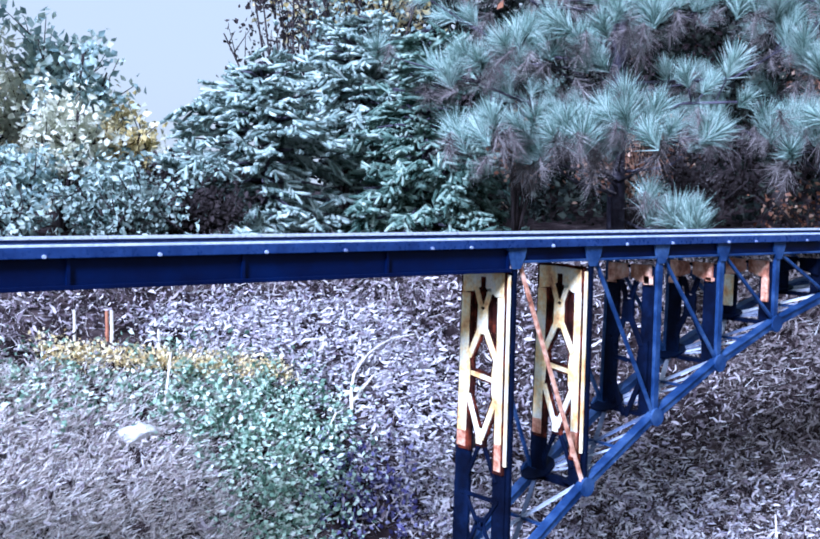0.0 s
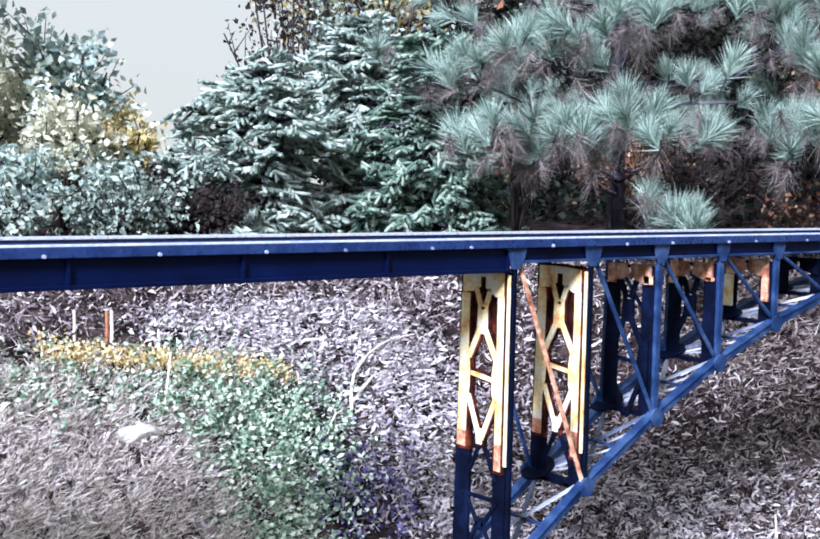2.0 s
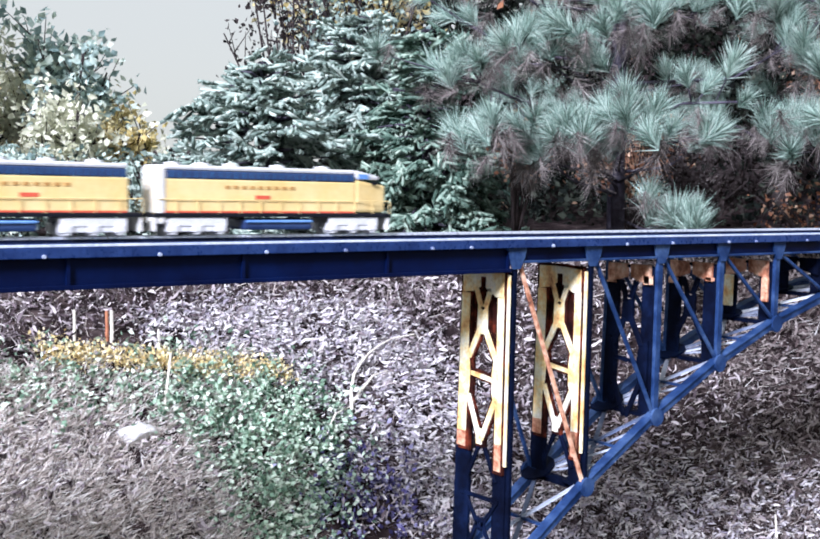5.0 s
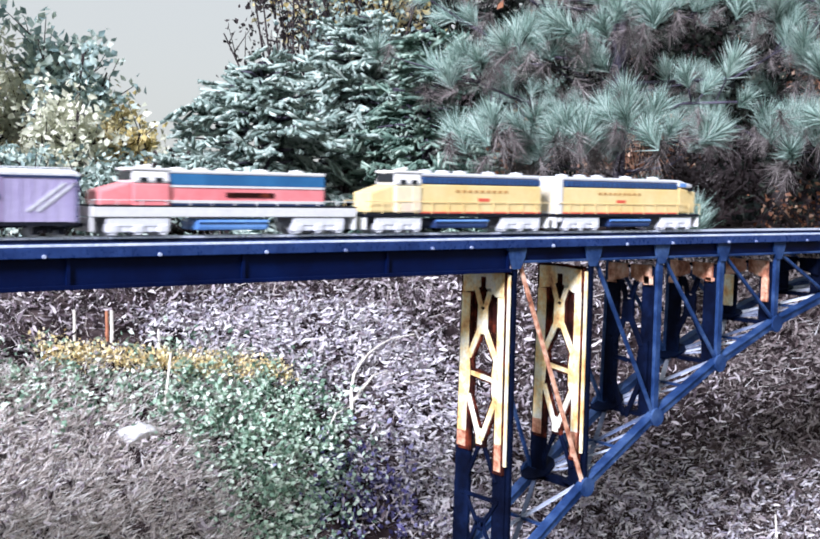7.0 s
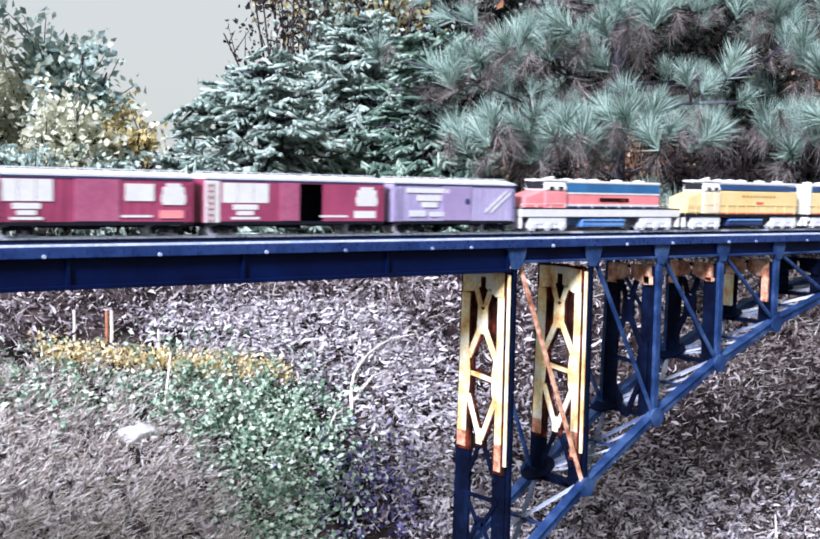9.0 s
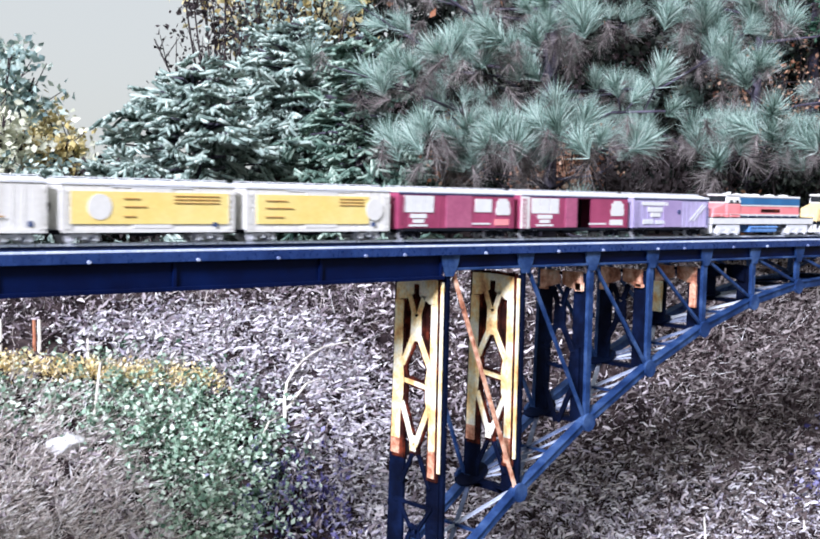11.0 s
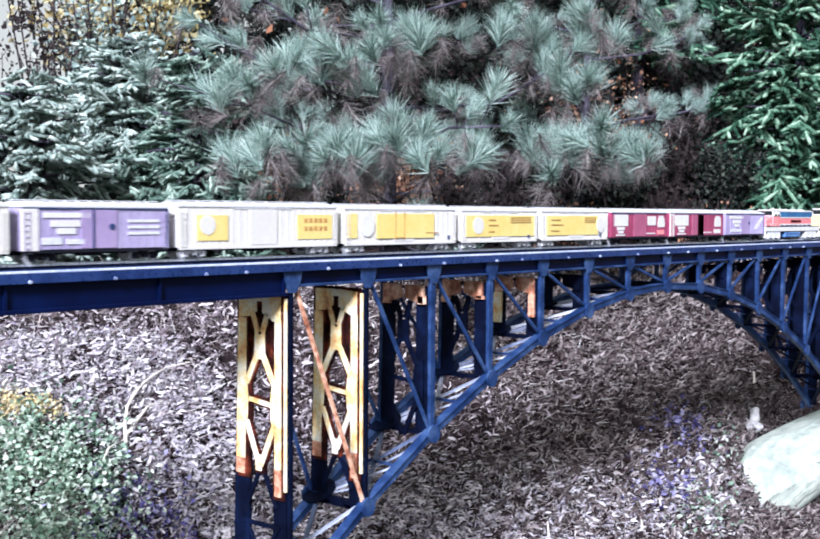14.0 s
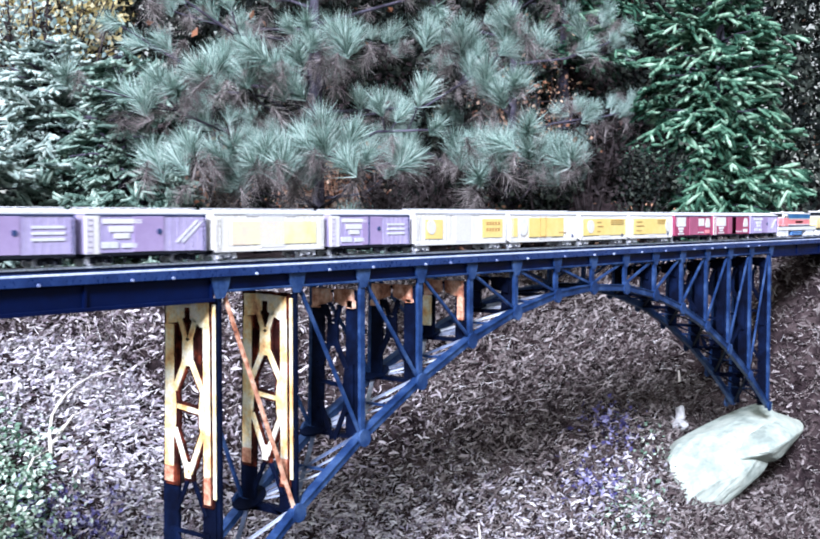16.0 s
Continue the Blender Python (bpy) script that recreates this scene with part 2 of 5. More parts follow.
# ---- ground ----
def smooth(a, b, v):
    t = np.clip((v - a) / (b - a), 0, 1)
    return t * t * (3 - 2 * t)


def ground_z(x, y):
    """The ravine under the bridge, the bank behind it, the landings at both ends, and the wooded hill."""
    z = np.interp(y, [-8, -2.5, -1.6, -0.8, 0, 0.5, 1.0, 1.5, 2.0, 2.6, 12], [-0.3, -0.4, -0.75, -0.95, -0.72, -0.38, 0.1, 0.55, 0.80, 0.85, 0.92])
    ends = np.maximum(smooth(4.9, 6.3, x), smooth(-2.7, -3.7, x))
    z = np.maximum(z, -0.9 + 1.84 * ends * smooth(-2.2, -0.4, y))
    return z + 5 * smooth(0, 1, 1 - np.hypot(x - 11, y - 7) / 6.5)


def build_ground():
    xs = np.concatenate([[-400, -150, -60, -30], np.arange(-16, -2, 0.5), np.arange(-2, 8, 0.07), np.arange(8, 22, 0.5), [30, 60, 150, 400]])
    ys = np.concatenate([[-400, -150, -60, -25], np.arange(-12, -2, 0.5), np.arange(-2, 4, 0.07), np.arange(4, 20, 0.5), [30, 60, 150, 400]])
    gx, gy = np.meshgrid(xs, ys, indexing="ij")
    gz = ground_z(gx, gy)
    near = np.exp(-((gx - 2) / 6) ** 2 - ((gy - 0.5) / 4) ** 2)
    for i in range(gx.shape[0]):
        for j in range(gx.shape[1]):
            if near[i, j] > 0.02 and not (gz[i, j] > 0.9 and abs(gy[i, j] - 0.1) < 0.5):
                gz[i, j] += near[i, j] * (0.05 * noise.noise((gx[i, j] * 2.2, gy[i, j] * 2.2, 0)) + 0.025 * noise.noise((gx[i, j] * 9, gy[i, j] * 9, 3)))
    nx, ny = gx.shape
    verts = np.stack([gx, gy, gz], -1).reshape(-1, 3)
    idx = np.arange(nx * ny).reshape(nx, ny)
    faces = np.stack([idx[:-1, :-1], idx[1:, :-1], idx[1:, 1:], idx[:-1, 1:]], -1).reshape(-1, 4)
    me = bpy.data.meshes.new("ground")
    me.from_pydata(verts.tolist(), [], faces.tolist())
    me.materials.append(M_EARTH)
    for p in me.polygons:
        p.use_smooth = True
    tagged(new("ground", me), "brown leaf-strewn earth bank and ravine", "ground", kind="structure")


build_ground()


# ---- bridge ----
PANEL, PANELS, WIDE = 1 / 3, 14, 0.225


def arch_z(k):
    return 0.808 - 0.0176 * (k - 7) ** 2


def build_bridge():
    br = thing("arch_bridge", "navy blue steel truss arch bridge with rusty bents, cream where sunlit", "bridge")
    # arch chords, piece by piece between the panel points
    for y in (0.0, WIDE):
        for k in range(PANELS):
            a, b = (k * PANEL, y, arch_z(k)), ((k + 1) * PANEL, y, arch_z(k + 1))
            bm = bar(B(), a, b, 0.030, 0.026, (0, 1, 0), 0.003)
            bar(bm, (a[0], y, a[2] + 0.016), (b[0], y, b[2] + 0.016), 0.004, 0.036, (0, 1, 0))
            part("arch_chord", bm, M_STEEL, br)
        # top chord
        part("top_chord", box(B(), -0.02, PANELS * PANEL + 0.02, y - 0.006, y + 0.006, 0.918, 0.966, 0.002), M_GIRDER, br, "dark navy top chord web")
        part("top_chord_flange", box(B(), -0.02, PANELS * PANEL + 0.02, y - 0.014, y + 0.014, 0.910, 0.918, 0.002), M_STEEL, br)
        s = -1 if y == 0 else 1
        for k in range(PANELS + 1):
            x = k * PANEL
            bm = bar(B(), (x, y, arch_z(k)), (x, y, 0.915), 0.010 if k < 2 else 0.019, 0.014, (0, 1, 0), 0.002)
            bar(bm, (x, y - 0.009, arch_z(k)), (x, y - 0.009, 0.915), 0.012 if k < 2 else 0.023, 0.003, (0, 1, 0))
            # the first two posts take the steel with shade in its colour
            part("post", bm, M_STEEL_SHADE if k < 2 else M_STEEL, br)
            # gusset at the top: a plate that narrows downwards
            bm = B()
            f = [bm.verts.new(c) for c in ((x - 0.042, y + s * 0.016, 0.968), (x + 0.042, y + s * 0.016, 0.968), (x + 0.030, y + s * 0.016, 0.925), (x + 0.014, y + s * 0.016, 0.893), (x - 0.014, y + s * 0.016, 0.893), (x - 0.030, y + s * 0.016, 0.925))]
            fc = bm.faces.new(f)
            ex = bmesh.ops.extrude_face_region(bm, geom=[fc])
            for v in ex["geom"]:
                if isinstance(v, bmesh.types.BMVert):
                    v.co.y -= s * 0.008
            bmesh.ops.recalc_face_normals(bm, faces=bm.faces[:])
            part("gusset_plate", bm, M_STEEL, br)
            # node plate on the arch
            bm = B()
            bmesh.ops.create_cone(bm, cap_ends=True, segments=10, radius1=0.032, radius2=0.032, depth=0.010,
                                  matrix=Matrix.Translation((x, y + s * 0.016, arch_z(k))) @ Matrix.Rotation(radians(90), 4, "X"))
            part("node_plate", bm, M_STEEL, br)
        for k in range(PANELS):
            # diagonals lean towards the crown
            if k < 7:
                a, b = (k * PANEL + 0.02, y, 0.915), ((k + 1) * PANEL - 0.008, y, arch_z(k + 1) + 0.02)
            else:
                a, b = ((k + 1) * PANEL - 0.02, y, 0.915), (k * PANEL + 0.008, y, arch_z(k) + 0.02)
            lit = k == 0 and y == 0
            part("diagonal", bar(B(), a, b, 0.012, 0.011, (0, 1, 0), 0.0015), M_RUST_SUNLIT if lit else M_STEEL, br, "sunlit rust-orange diagonal brace" if lit else "")
    before = len(br.children)
    # bents across the bridge: two legs, a deep slotted beam, a waisted plate, and V braces in tiers
    for k in range(PANELS + 1):
        x, lo = k * PANEL, arch_z(k)
        if lo > 0.79:
            continue
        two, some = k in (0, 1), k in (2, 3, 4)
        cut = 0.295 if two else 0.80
        # sunlight on the first five bents is painted as cream and rust
        paint = M_SUNLIT if two else (M_RUST_SUNLIT if some else M_STEEL_SHADE)
        word = "cream for sunlit steel, with rust streaks" if two else ("sunlit rusty orange steel" if some else "")
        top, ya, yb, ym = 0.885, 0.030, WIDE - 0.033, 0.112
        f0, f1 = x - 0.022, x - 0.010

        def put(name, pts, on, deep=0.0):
            part(name, plate(B(), pts, f0 + deep, f1 + deep), paint if on else M_STEEL_SHADE, br, word if on else "")
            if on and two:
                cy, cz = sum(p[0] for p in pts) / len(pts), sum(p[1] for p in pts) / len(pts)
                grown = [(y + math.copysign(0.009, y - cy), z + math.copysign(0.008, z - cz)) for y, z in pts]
                # added plate, wider than the facing, that draws a dark outline
                part("backing_plate", plate(B(), grown, f0 + deep + 0.003, f0 + deep + 0.013), M_UMBER, br, "dark plate added to outline the facing")

        def strip(name, p, q, wd, on, deep=0.0):
            part(name, bar(B(), (f0 + 0.004 + deep, *p), (f0 + 0.004 + deep, *q), wd, 0.008, (1, 0, 0), 0.001), paint if on else M_STEEL_SHADE, br, word if on else "")
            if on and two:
                # wider dark bar added behind to outline the strip
                part("backing_plate", bar(B(), (f0 + 0.0075 + deep, *p), (f0 + 0.0075 + deep, *q), wd + 0.016, 0.007, (1, 0, 0)), M_UMBER, br, "dark plate added to outline the facing")

        # beam in two cheeks with a slot between them
        if two:
            put("beam_cheek", [(ya - 0.012, top - 0.006), (ym - 0.012, top), (ym - 0.012, top - 0.058), (ya + 0.045, top - 0.070), (ya + 0.022, top - 0.082), (ya - 0.012, top - 0.082)], True)
            put("beam_cheek", [(ym + 0.014, top), (yb + 0.016, top - 0.002), (yb + 0.016, top - 0.078), (yb - 0.030, top - 0.072), (ym + 0.014, top - 0.055)], True)
        else:
            put("beam_cheek", [(ya - 0.010, top), (ym - 0.008, top), (ym - 0.010, top - 0.045), (ya + 0.03, top - 0.058), (ya - 0.010, top - 0.066)], some)
            put("beam_cheek", [(ym + 0.008, top), (yb + 0.014, top), (yb + 0.014, top - 0.066), (yb - 0.03, top - 0.058), (ym + 0.010, top - 0.045)], some)
        part("beam_tie", box(B(), f0 + (0.0005 if two else 0.004), f1, ym - 0.0115, ym + 0.0135, top - (0.024 if two else 0.014), top - (0.001 if two else 0.004)), M_SUNLIT if two else M_STEEL_SHADE, br)
        # dark channel legs behind narrower facings coloured as sunlit
        for yy, wd in ((ya, 0.014), (yb, 0.019)):
            part("leg", box(B(), f1 + 0.001, f1 + 0.014, yy - wd - 0.009, yy + wd + 0.017, lo, top - 0.004, 0.002), M_STEEL_SHADE, br)
            if two:
                z0 = max(cut + (0.02 if yy == yb else -0.03), lo + 0.01)
                z2 = min(z0 + (0.085 if yy == ya else 0.05), top - 0.08) if two else z0
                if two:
                    # dark plate added round the leg's facing as its outline
                    part("backing_plate", box(B(), f0 + 0.0035, f0 + 0.0125, yy - wd - 0.008, yy + wd + 0.009, z0 - 0.01, top + 0.006), M_UMBER, br, "dark plate added to outline the facing")
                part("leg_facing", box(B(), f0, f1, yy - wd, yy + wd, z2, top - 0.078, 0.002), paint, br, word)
                if two:
                    part("leg_facing", box(B(), f0, f1, yy - wd, yy + wd, z0, z2, 0.002), M_RUST_SUNLIT, br, "rusted lower end of the sunlit cream facing")
            elif some:
                # sunlit upper ends of the legs coloured rusty orange, longest on the fifth bent
                z0 = {2: 0.815, 3: 0.80, 4: 0.70}[k] + (0.03 if yy == ya else 0.0)
                part("leg_facing", box(B(), f0, f1, yy - wd, yy + wd, max(z0, lo + 0.02), top - 0.064, 0.002), M_SUNLIT if k == 4 and yy == yb else paint, br, word)
        if two:
            # dark rusted webs that close the upper slots
            for web in ([(ya + 0.012, 0.812), (ym - 0.018, 0.808), (ym - 0.018, 0.70), (ya + 0.014, 0.625)],
                        [(ym + 0.018, 0.808), (yb - 0.014, 0.812), (yb - 0.016, 0.625), (ym + 0.018, 0.70)],
                        [(ym - 0.016, top - 0.012), (ym + 0.018, top - 0.012), (ym + 0.012, 0.77), (ym - 0.010, 0.77)]):
                part("inner_web", plate(B(), web, f1 + 0.0015, f1 + 0.0045), M_UMBER, br, "dark red rusted inner web")
            # a thin strip along the front post, cream for the sun on it
            part("post_facing", box(B(), x - 0.020, x - 0.014, -0.006, 0.005, 0.285, 0.875, 0.001), M_SUNLIT, br, word)
        # waisted plate and its arms
        if lo < 0.62:
            strip("brace_arm", (ym - 0.034, top - 0.058), (ym - 0.010, 0.765), 0.020, two)
            strip("brace_arm", (ym + 0.034, top - 0.060), (ym + 0.010, 0.765), 0.020, two)
            put("waist_plate", [(ym - 0.022, 0.775), (ym, 0.755), (ym + 0.022, 0.775), (ym + 0.024, 0.69), (ym + 0.006, 0.682), (ym - 0.006, 0.682), (ym - 0.024, 0.69)], two, 0.001)
            strip("brace_arm", (ym - 0.014, 0.695), (ya + 0.016, 0.605), 0.022, two)
            strip("brace_arm", (ym + 0.014, 0.695), (yb - 0.018, 0.605), 0.022, two)
        if lo < 0.42:
            # haunches on the legs, a strut, and the V below
            put("haunch_plate", [(ya - 0.010, 0.625), (ya + 0.026, 0.612), (ya + 0.034, 0.560), (ya + 0.032, 0.50), (ya + 0.020, 0.455), (ya - 0.010, 0.455)], two, 0.002)
            put("haunch_plate", [(yb + 0.012, 0.625), (yb - 0.022, 0.618), (yb - 0.030, 0.560), (yb - 0.028, 0.50), (yb - 0.018, 0.455), (yb + 0.012, 0.455)], two, 0.002)
            strip("cross_strut", (ya + 0.02, 0.542), (yb - 0.02, 0.556), 0.014, two, 0.004)
            strip("brace_arm", (ya + 0.016, 0.485), (ym - 0.004, 0.352), 0.020, two)
            strip("brace_arm", (yb - 0.018, 0.485), (ym + 0.004, 0.352), 0.020, two)
        if lo < 0.2:
            put("waist_plate", [(ym - 0.014, 0.385), (ym + 0.014, 0.385), (ym + 0.012, 0.335), (ym - 0.012, 0.335)], two, 0.001)
            for z1, z2 in ((0.345, 0.225), (0.10, -0.02)):
                if z2 > lo - 0.12:
                    strip("brace_arm", (ym - 0.004, z1), (ya + 0.014, max(z2, lo + 0.01)), 0.015, False, 0.006)
                    strip("brace_arm", (ym + 0.004, z1), (yb - 0.016, max(z2, lo + 0.01)), 0.015, False, 0.006)
            strip("cross_strut", (ya, 0.165), (yb, 0.165), 0.013, False, 0.006)
            strip("brace_arm", (ya + 0.01, 0.16), (ym, max(0.06, lo + 0.01)), 0.013, False, 0.006)
            strip("brace_arm", (yb - 0.01, 0.16), (ym, max(0.06, lo + 0.01)), 0.013, False, 0.006)
    for ob in br.children[before:]:
        for v in ob.data.vertices:
            v.co.y += 0.020 * (0.885 - v.co.z) * max(0.0, v.co.y - 0.03) / 0.16
    # lateral bracing between the two arches
    for k in range(PANELS):
        a, b = k * PANEL, (k + 1) * PANEL
        # coloured as lit over six panels, then darkened for shade
        pale = M_BRACE_LIT if k < 6 else M_STEEL_SHADE
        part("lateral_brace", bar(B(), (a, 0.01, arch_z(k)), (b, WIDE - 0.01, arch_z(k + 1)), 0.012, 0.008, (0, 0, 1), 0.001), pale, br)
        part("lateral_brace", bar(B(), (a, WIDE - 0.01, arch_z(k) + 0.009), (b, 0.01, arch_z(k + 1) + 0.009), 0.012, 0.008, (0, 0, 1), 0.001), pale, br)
        part("lateral_strut", bar(B(), (a, 0.0, arch_z(k)), (a, WIDE, arch_z(k)), 0.030, 0.014, (0, 0, 1), 0.001), M_STEEL_SHADE, br)
        if 0 < k < 6:
            # gusset on the far chord, from which the braces fan out to the near one
            bm = B()
            up = Vector((arch_z(k) - arch_z(k + 1), 0, PANEL)).normalized()
            bmesh.ops.create_cone(bm, cap_ends=True, segments=12, radius1=0.062, radius2=0.062, depth=0.006,
                                  matrix=Matrix.Translation((a, WIDE - 0.012, arch_z(k) + 0.016)) @ up.to_track_quat("Z", "Y").to_matrix().to_4x4())
            part("lateral_gusset", bm, M_STEEL_SHADE, br, "dark gusset plate")
            for f in (0.28, 0.52, 0.76):
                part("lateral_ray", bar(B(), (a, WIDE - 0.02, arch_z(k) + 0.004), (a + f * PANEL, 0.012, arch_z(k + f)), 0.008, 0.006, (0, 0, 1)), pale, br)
        m = (a + b) / 2
        part("lateral_strut", bar(B(), (m, 0.0, (arch_z(k) + arch_z(k + 1)) / 2 + 0.01), (m, WIDE, (arch_z(k) + arch_z(k + 1)) / 2 + 0.01), 0.010, 0.008, (0, 0, 1), 0.001), M_STEEL, br)
    return br


def build_girder(x0, x1, name_label):
    g = thing("plate_girder_span", name_label, "bridge")
    for y in (0.0, WIDE):
        s = -1 if y == 0 else 1
        part("web", box(B(), x0, x1, y - 0.004, y + 0.004, 0.895, 0.966), M_GIRDER, g)
        part("bottom_flange", box(B(), x0, x1, y - 0.016, y + 0.016, 0.884, 0.895, 0.002), M_GIRDER, g)
        n = max(2, int((x1 - x0) / 0.42))
        for i in range(n + 1):
            x = x0 + 0.01 + (x1 - x0 - 0.02) * i / n
            part("stiffener", box(B(), x - 0.004, x + 0.004, min(y, y + s * 0.013), max(y, y + s * 0.013), 0.895, 0.966), M_GIRDER, g)
    return g


def build_track():
    deck = thing("bridge_deck", "blue painted steel deck with bolt heads along its edge", "deck")
    part("deck_plate", box(B(), -5.0, 7.0, -0.022, WIDE + 0.022, 0.966, 0.974, 0.002), M_DECK, deck)
    for y in (-0.024, WIDE + 0.024):
        part("edge_angle", box(B(), -5.0, 7.0, y - 0.004, y + 0.004, 0.958, 0.983, 0.0015), M_DECK, deck, "blue edge angle")
        # added strip that paints the sky glint on the edge angle
        part("edge_trim", box(B(), -5.0, 7.0, y - 0.0045, y + 0.0045, 0.9835, 0.9895, 0.001), M_EDGE_GLINT, deck, "bright blue-white strip for the edge's sky glint")
    bolt = B()
    bmesh.ops.create_cone(bolt, cap_ends=True, segments=8, radius1=0.0055, radius2=0.004, depth=0.008, matrix=Matrix.Rotation(radians(90), 4, "X"))
    bolt = mesh_of("bolt", bolt, M_BOLT)
    random.seed(5)
    for i in range(24):
        b = part("bolt", bolt, M_BOLT, deck)
        b.location = (-1.75 + i * 0.27 + random.uniform(-0.07, 0.07), -0.031, 0.9625)
    track = thing("railway_track", "narrow track of shiny steel rails on dark ties", "railway track")
    mid = WIDE / 2
    for y in (mid - 0.0235, mid + 0.0235):
        bm = box(B(), -14.0, 14.0, y - 0.0022, y + 0.0022, 0.994, 1.0, 0.0006)
        rail = part("rail", bm, M_RAIL, track, "polished steel rail head")
        part("rail_web", box(B(), -14.0, 14.0, y - 0.0008, y + 0.0008, 0.989, 0.9938), M_TIE, rail, "dark rail web")
        part("rail_foot", box(B(), -14.0, 14.0, y - 0.004, y + 0.004, 0.9865, 0.989), M_TIE, rail, "dark rail foot")
    # guard rails along the deck's edges
    for y in (0.012, WIDE - 0.012):
        part("guard_rail", box(B(), -5.0, 7.0, y - 0.004, y + 0.004, 0.9745, 0.990, 0.001), M_DECK, track, "blue guard rail")
    tie = mesh_of("tie", box(B(), -0.009, 0.009, -0.075, 0.075, 0.9745, 0.986, 0.0015), M_TIE)
    for i in range(200):
        t = part("tie", tie, M_TIE, track)
        t.location = (-1.9 + i * 0.04, mid, 0)
    bm = B()
    for x0, x1 in ((-14.0, -1.92), (6.1, 14.0)):
        x = x0
        while x < x1:
            box(bm, x - 0.009, x + 0.009, mid - 0.075, mid + 0.075, 0.9745, 0.986)
            x += 0.04
    tagged(part("far_tie", bm, M_TIE, track), kind="stuff")
    bed = thing("track_bed", "dark gravel track bed on the bank", "track bed", kind="structure")
    for x0, x1 in ((-14.0, -5.0), (7.0, 14.0)):
        part("bed", box(B(), x0, x1, mid - 0.14, mid + 0.14, 0.90, 0.9745, 0.01), M_EARTH, bed)


build_bridge()
build_girder(-5.0, -0.022, "dark navy plate girder approach span")
build_girder(PANELS * PANEL + 0.022, 7.0, "dark navy plate girder span at the far bank")
build_track()


def build_boulder(name, label, at, size, seed, points=22, turn=(0, 0, 0), rough=0.05, material=M_ROCK):
    """An angular stone: the hull of a few points on an ellipsoid, worn and pitted."""
    rnd = random.Random(seed)
    bm = B()
    for i in range(points):
        v = Vector((rnd.gauss(0, 1), rnd.gauss(0, 1), rnd.gauss(0, 1))).normalized() * rnd.uniform(0.85, 1.0)
        bm.verts.new(v)
    r = bmesh.ops.convex_hull(bm, input=bm.verts[:])
    bmesh.ops.delete(bm, geom=list({g for g in r["geom_interior"] if isinstance(g, bmesh.types.BMVert)}), context="VERTS")
    bmesh.ops.bevel(bm, geom=bm.edges[:], offset=0.07, segments=2, affect="EDGES", profile=0.5)
    bmesh.ops.triangulate(bm, faces=bm.faces[:])
    bmesh.ops.subdivide_edges(bm, edges=[e for e in bm.edges if e.calc_length() > 0.12], cuts=3, use_grid_fill=True)
    bmesh.ops.triangulate(bm, faces=bm.faces[:])
    m = pose(0, 0, 0, *turn)
    for v in bm.verts:
        c = v.co
        k = 1 + rough * noise.noise(c * 2.3 + Vector((seed, 0, 0))) + rough * 0.5 * noise.noise(c * 7 + Vector((0, seed, 0)))
        v.co = m @ Vector((c.x * size[0] * k, c.y * size[1] * k, c.z * size[2] * k))
    bmesh.ops.recalc_face_normals(bm, faces=bm.faces[:])
    ob = new(name, mesh_of(name, bm, material, False))
    ob.location = at
    return tagged(ob, label, "boulder" if name == "boulder" else "pebble", "stones")


build_boulder("boulder", "large pale grey boulder under the bridge's foot", (4.45, 0.28, -0.43), (0.82, 0.34, 0.22), 3, 30, (0, -24, -14))
build_boulder("boulder", "pale flat stone under the bridge's outer foot", (4.77, 0.085, -0.285), (0.54, 0.28, 0.16), 12, 30, (0, -8, 0))
build_boulder("boulder", "small white stone lying beside the large boulder", (4.70, 0.60, -0.26), (0.075, 0.07, 0.06), 9, 20, material=M_STONE)
build_boulder("boulder", "small upright white stone beside the large boulder", (4.74, 0.61, -0.18), (0.045, 0.05, 0.06), 21, 20, (0, 15, 0), material=M_STONE)
build_boulder("boulder", "small flat white stone among dry grass", (-0.70, 1.15, 0.255), (0.082, 0.06, 0.038), 33, 44, material=M_STONE)
build_boulder("boulder", "grey boulder that carries the bridge's near foot", (0.0, 0.11, -0.40), (0.42, 0.38, 0.36), 7, 26)
build_boulder("pebble", "tiny white pebble lying on the deck's edge", (-0.06, -0.012, 0.981), (0.010, 0.007, 0.008), 4, 12, material=M_STONE)
build_boulder("pebble", "tiny white pebble lying on the deck's edge", (-0.34, 0.20, 0.981), (0.008, 0.007, 0.008), 6, 12, material=M_STONE)


# ---- train ----
def wheel_mesh():
    bm = B()
    rod(bm, (0, -0.027, 0), (0, 0.027, 0), 0.004, seg=6)
    for y in (-0.0235, 0.0235):
        rod(bm, (0, y - 0.0025, 0), (0, y + 0.0025, 0), 0.015, seg=14)
        s = 1 if y > 0 else -1
        rod(bm, (0, y - s * 0.0045, 0), (0, y - s * 0.0025, 0), 0.0165, seg=14)
    return mesh_of("wheelset", bm, M_SILVER)


WHEEL = wheel_mesh()


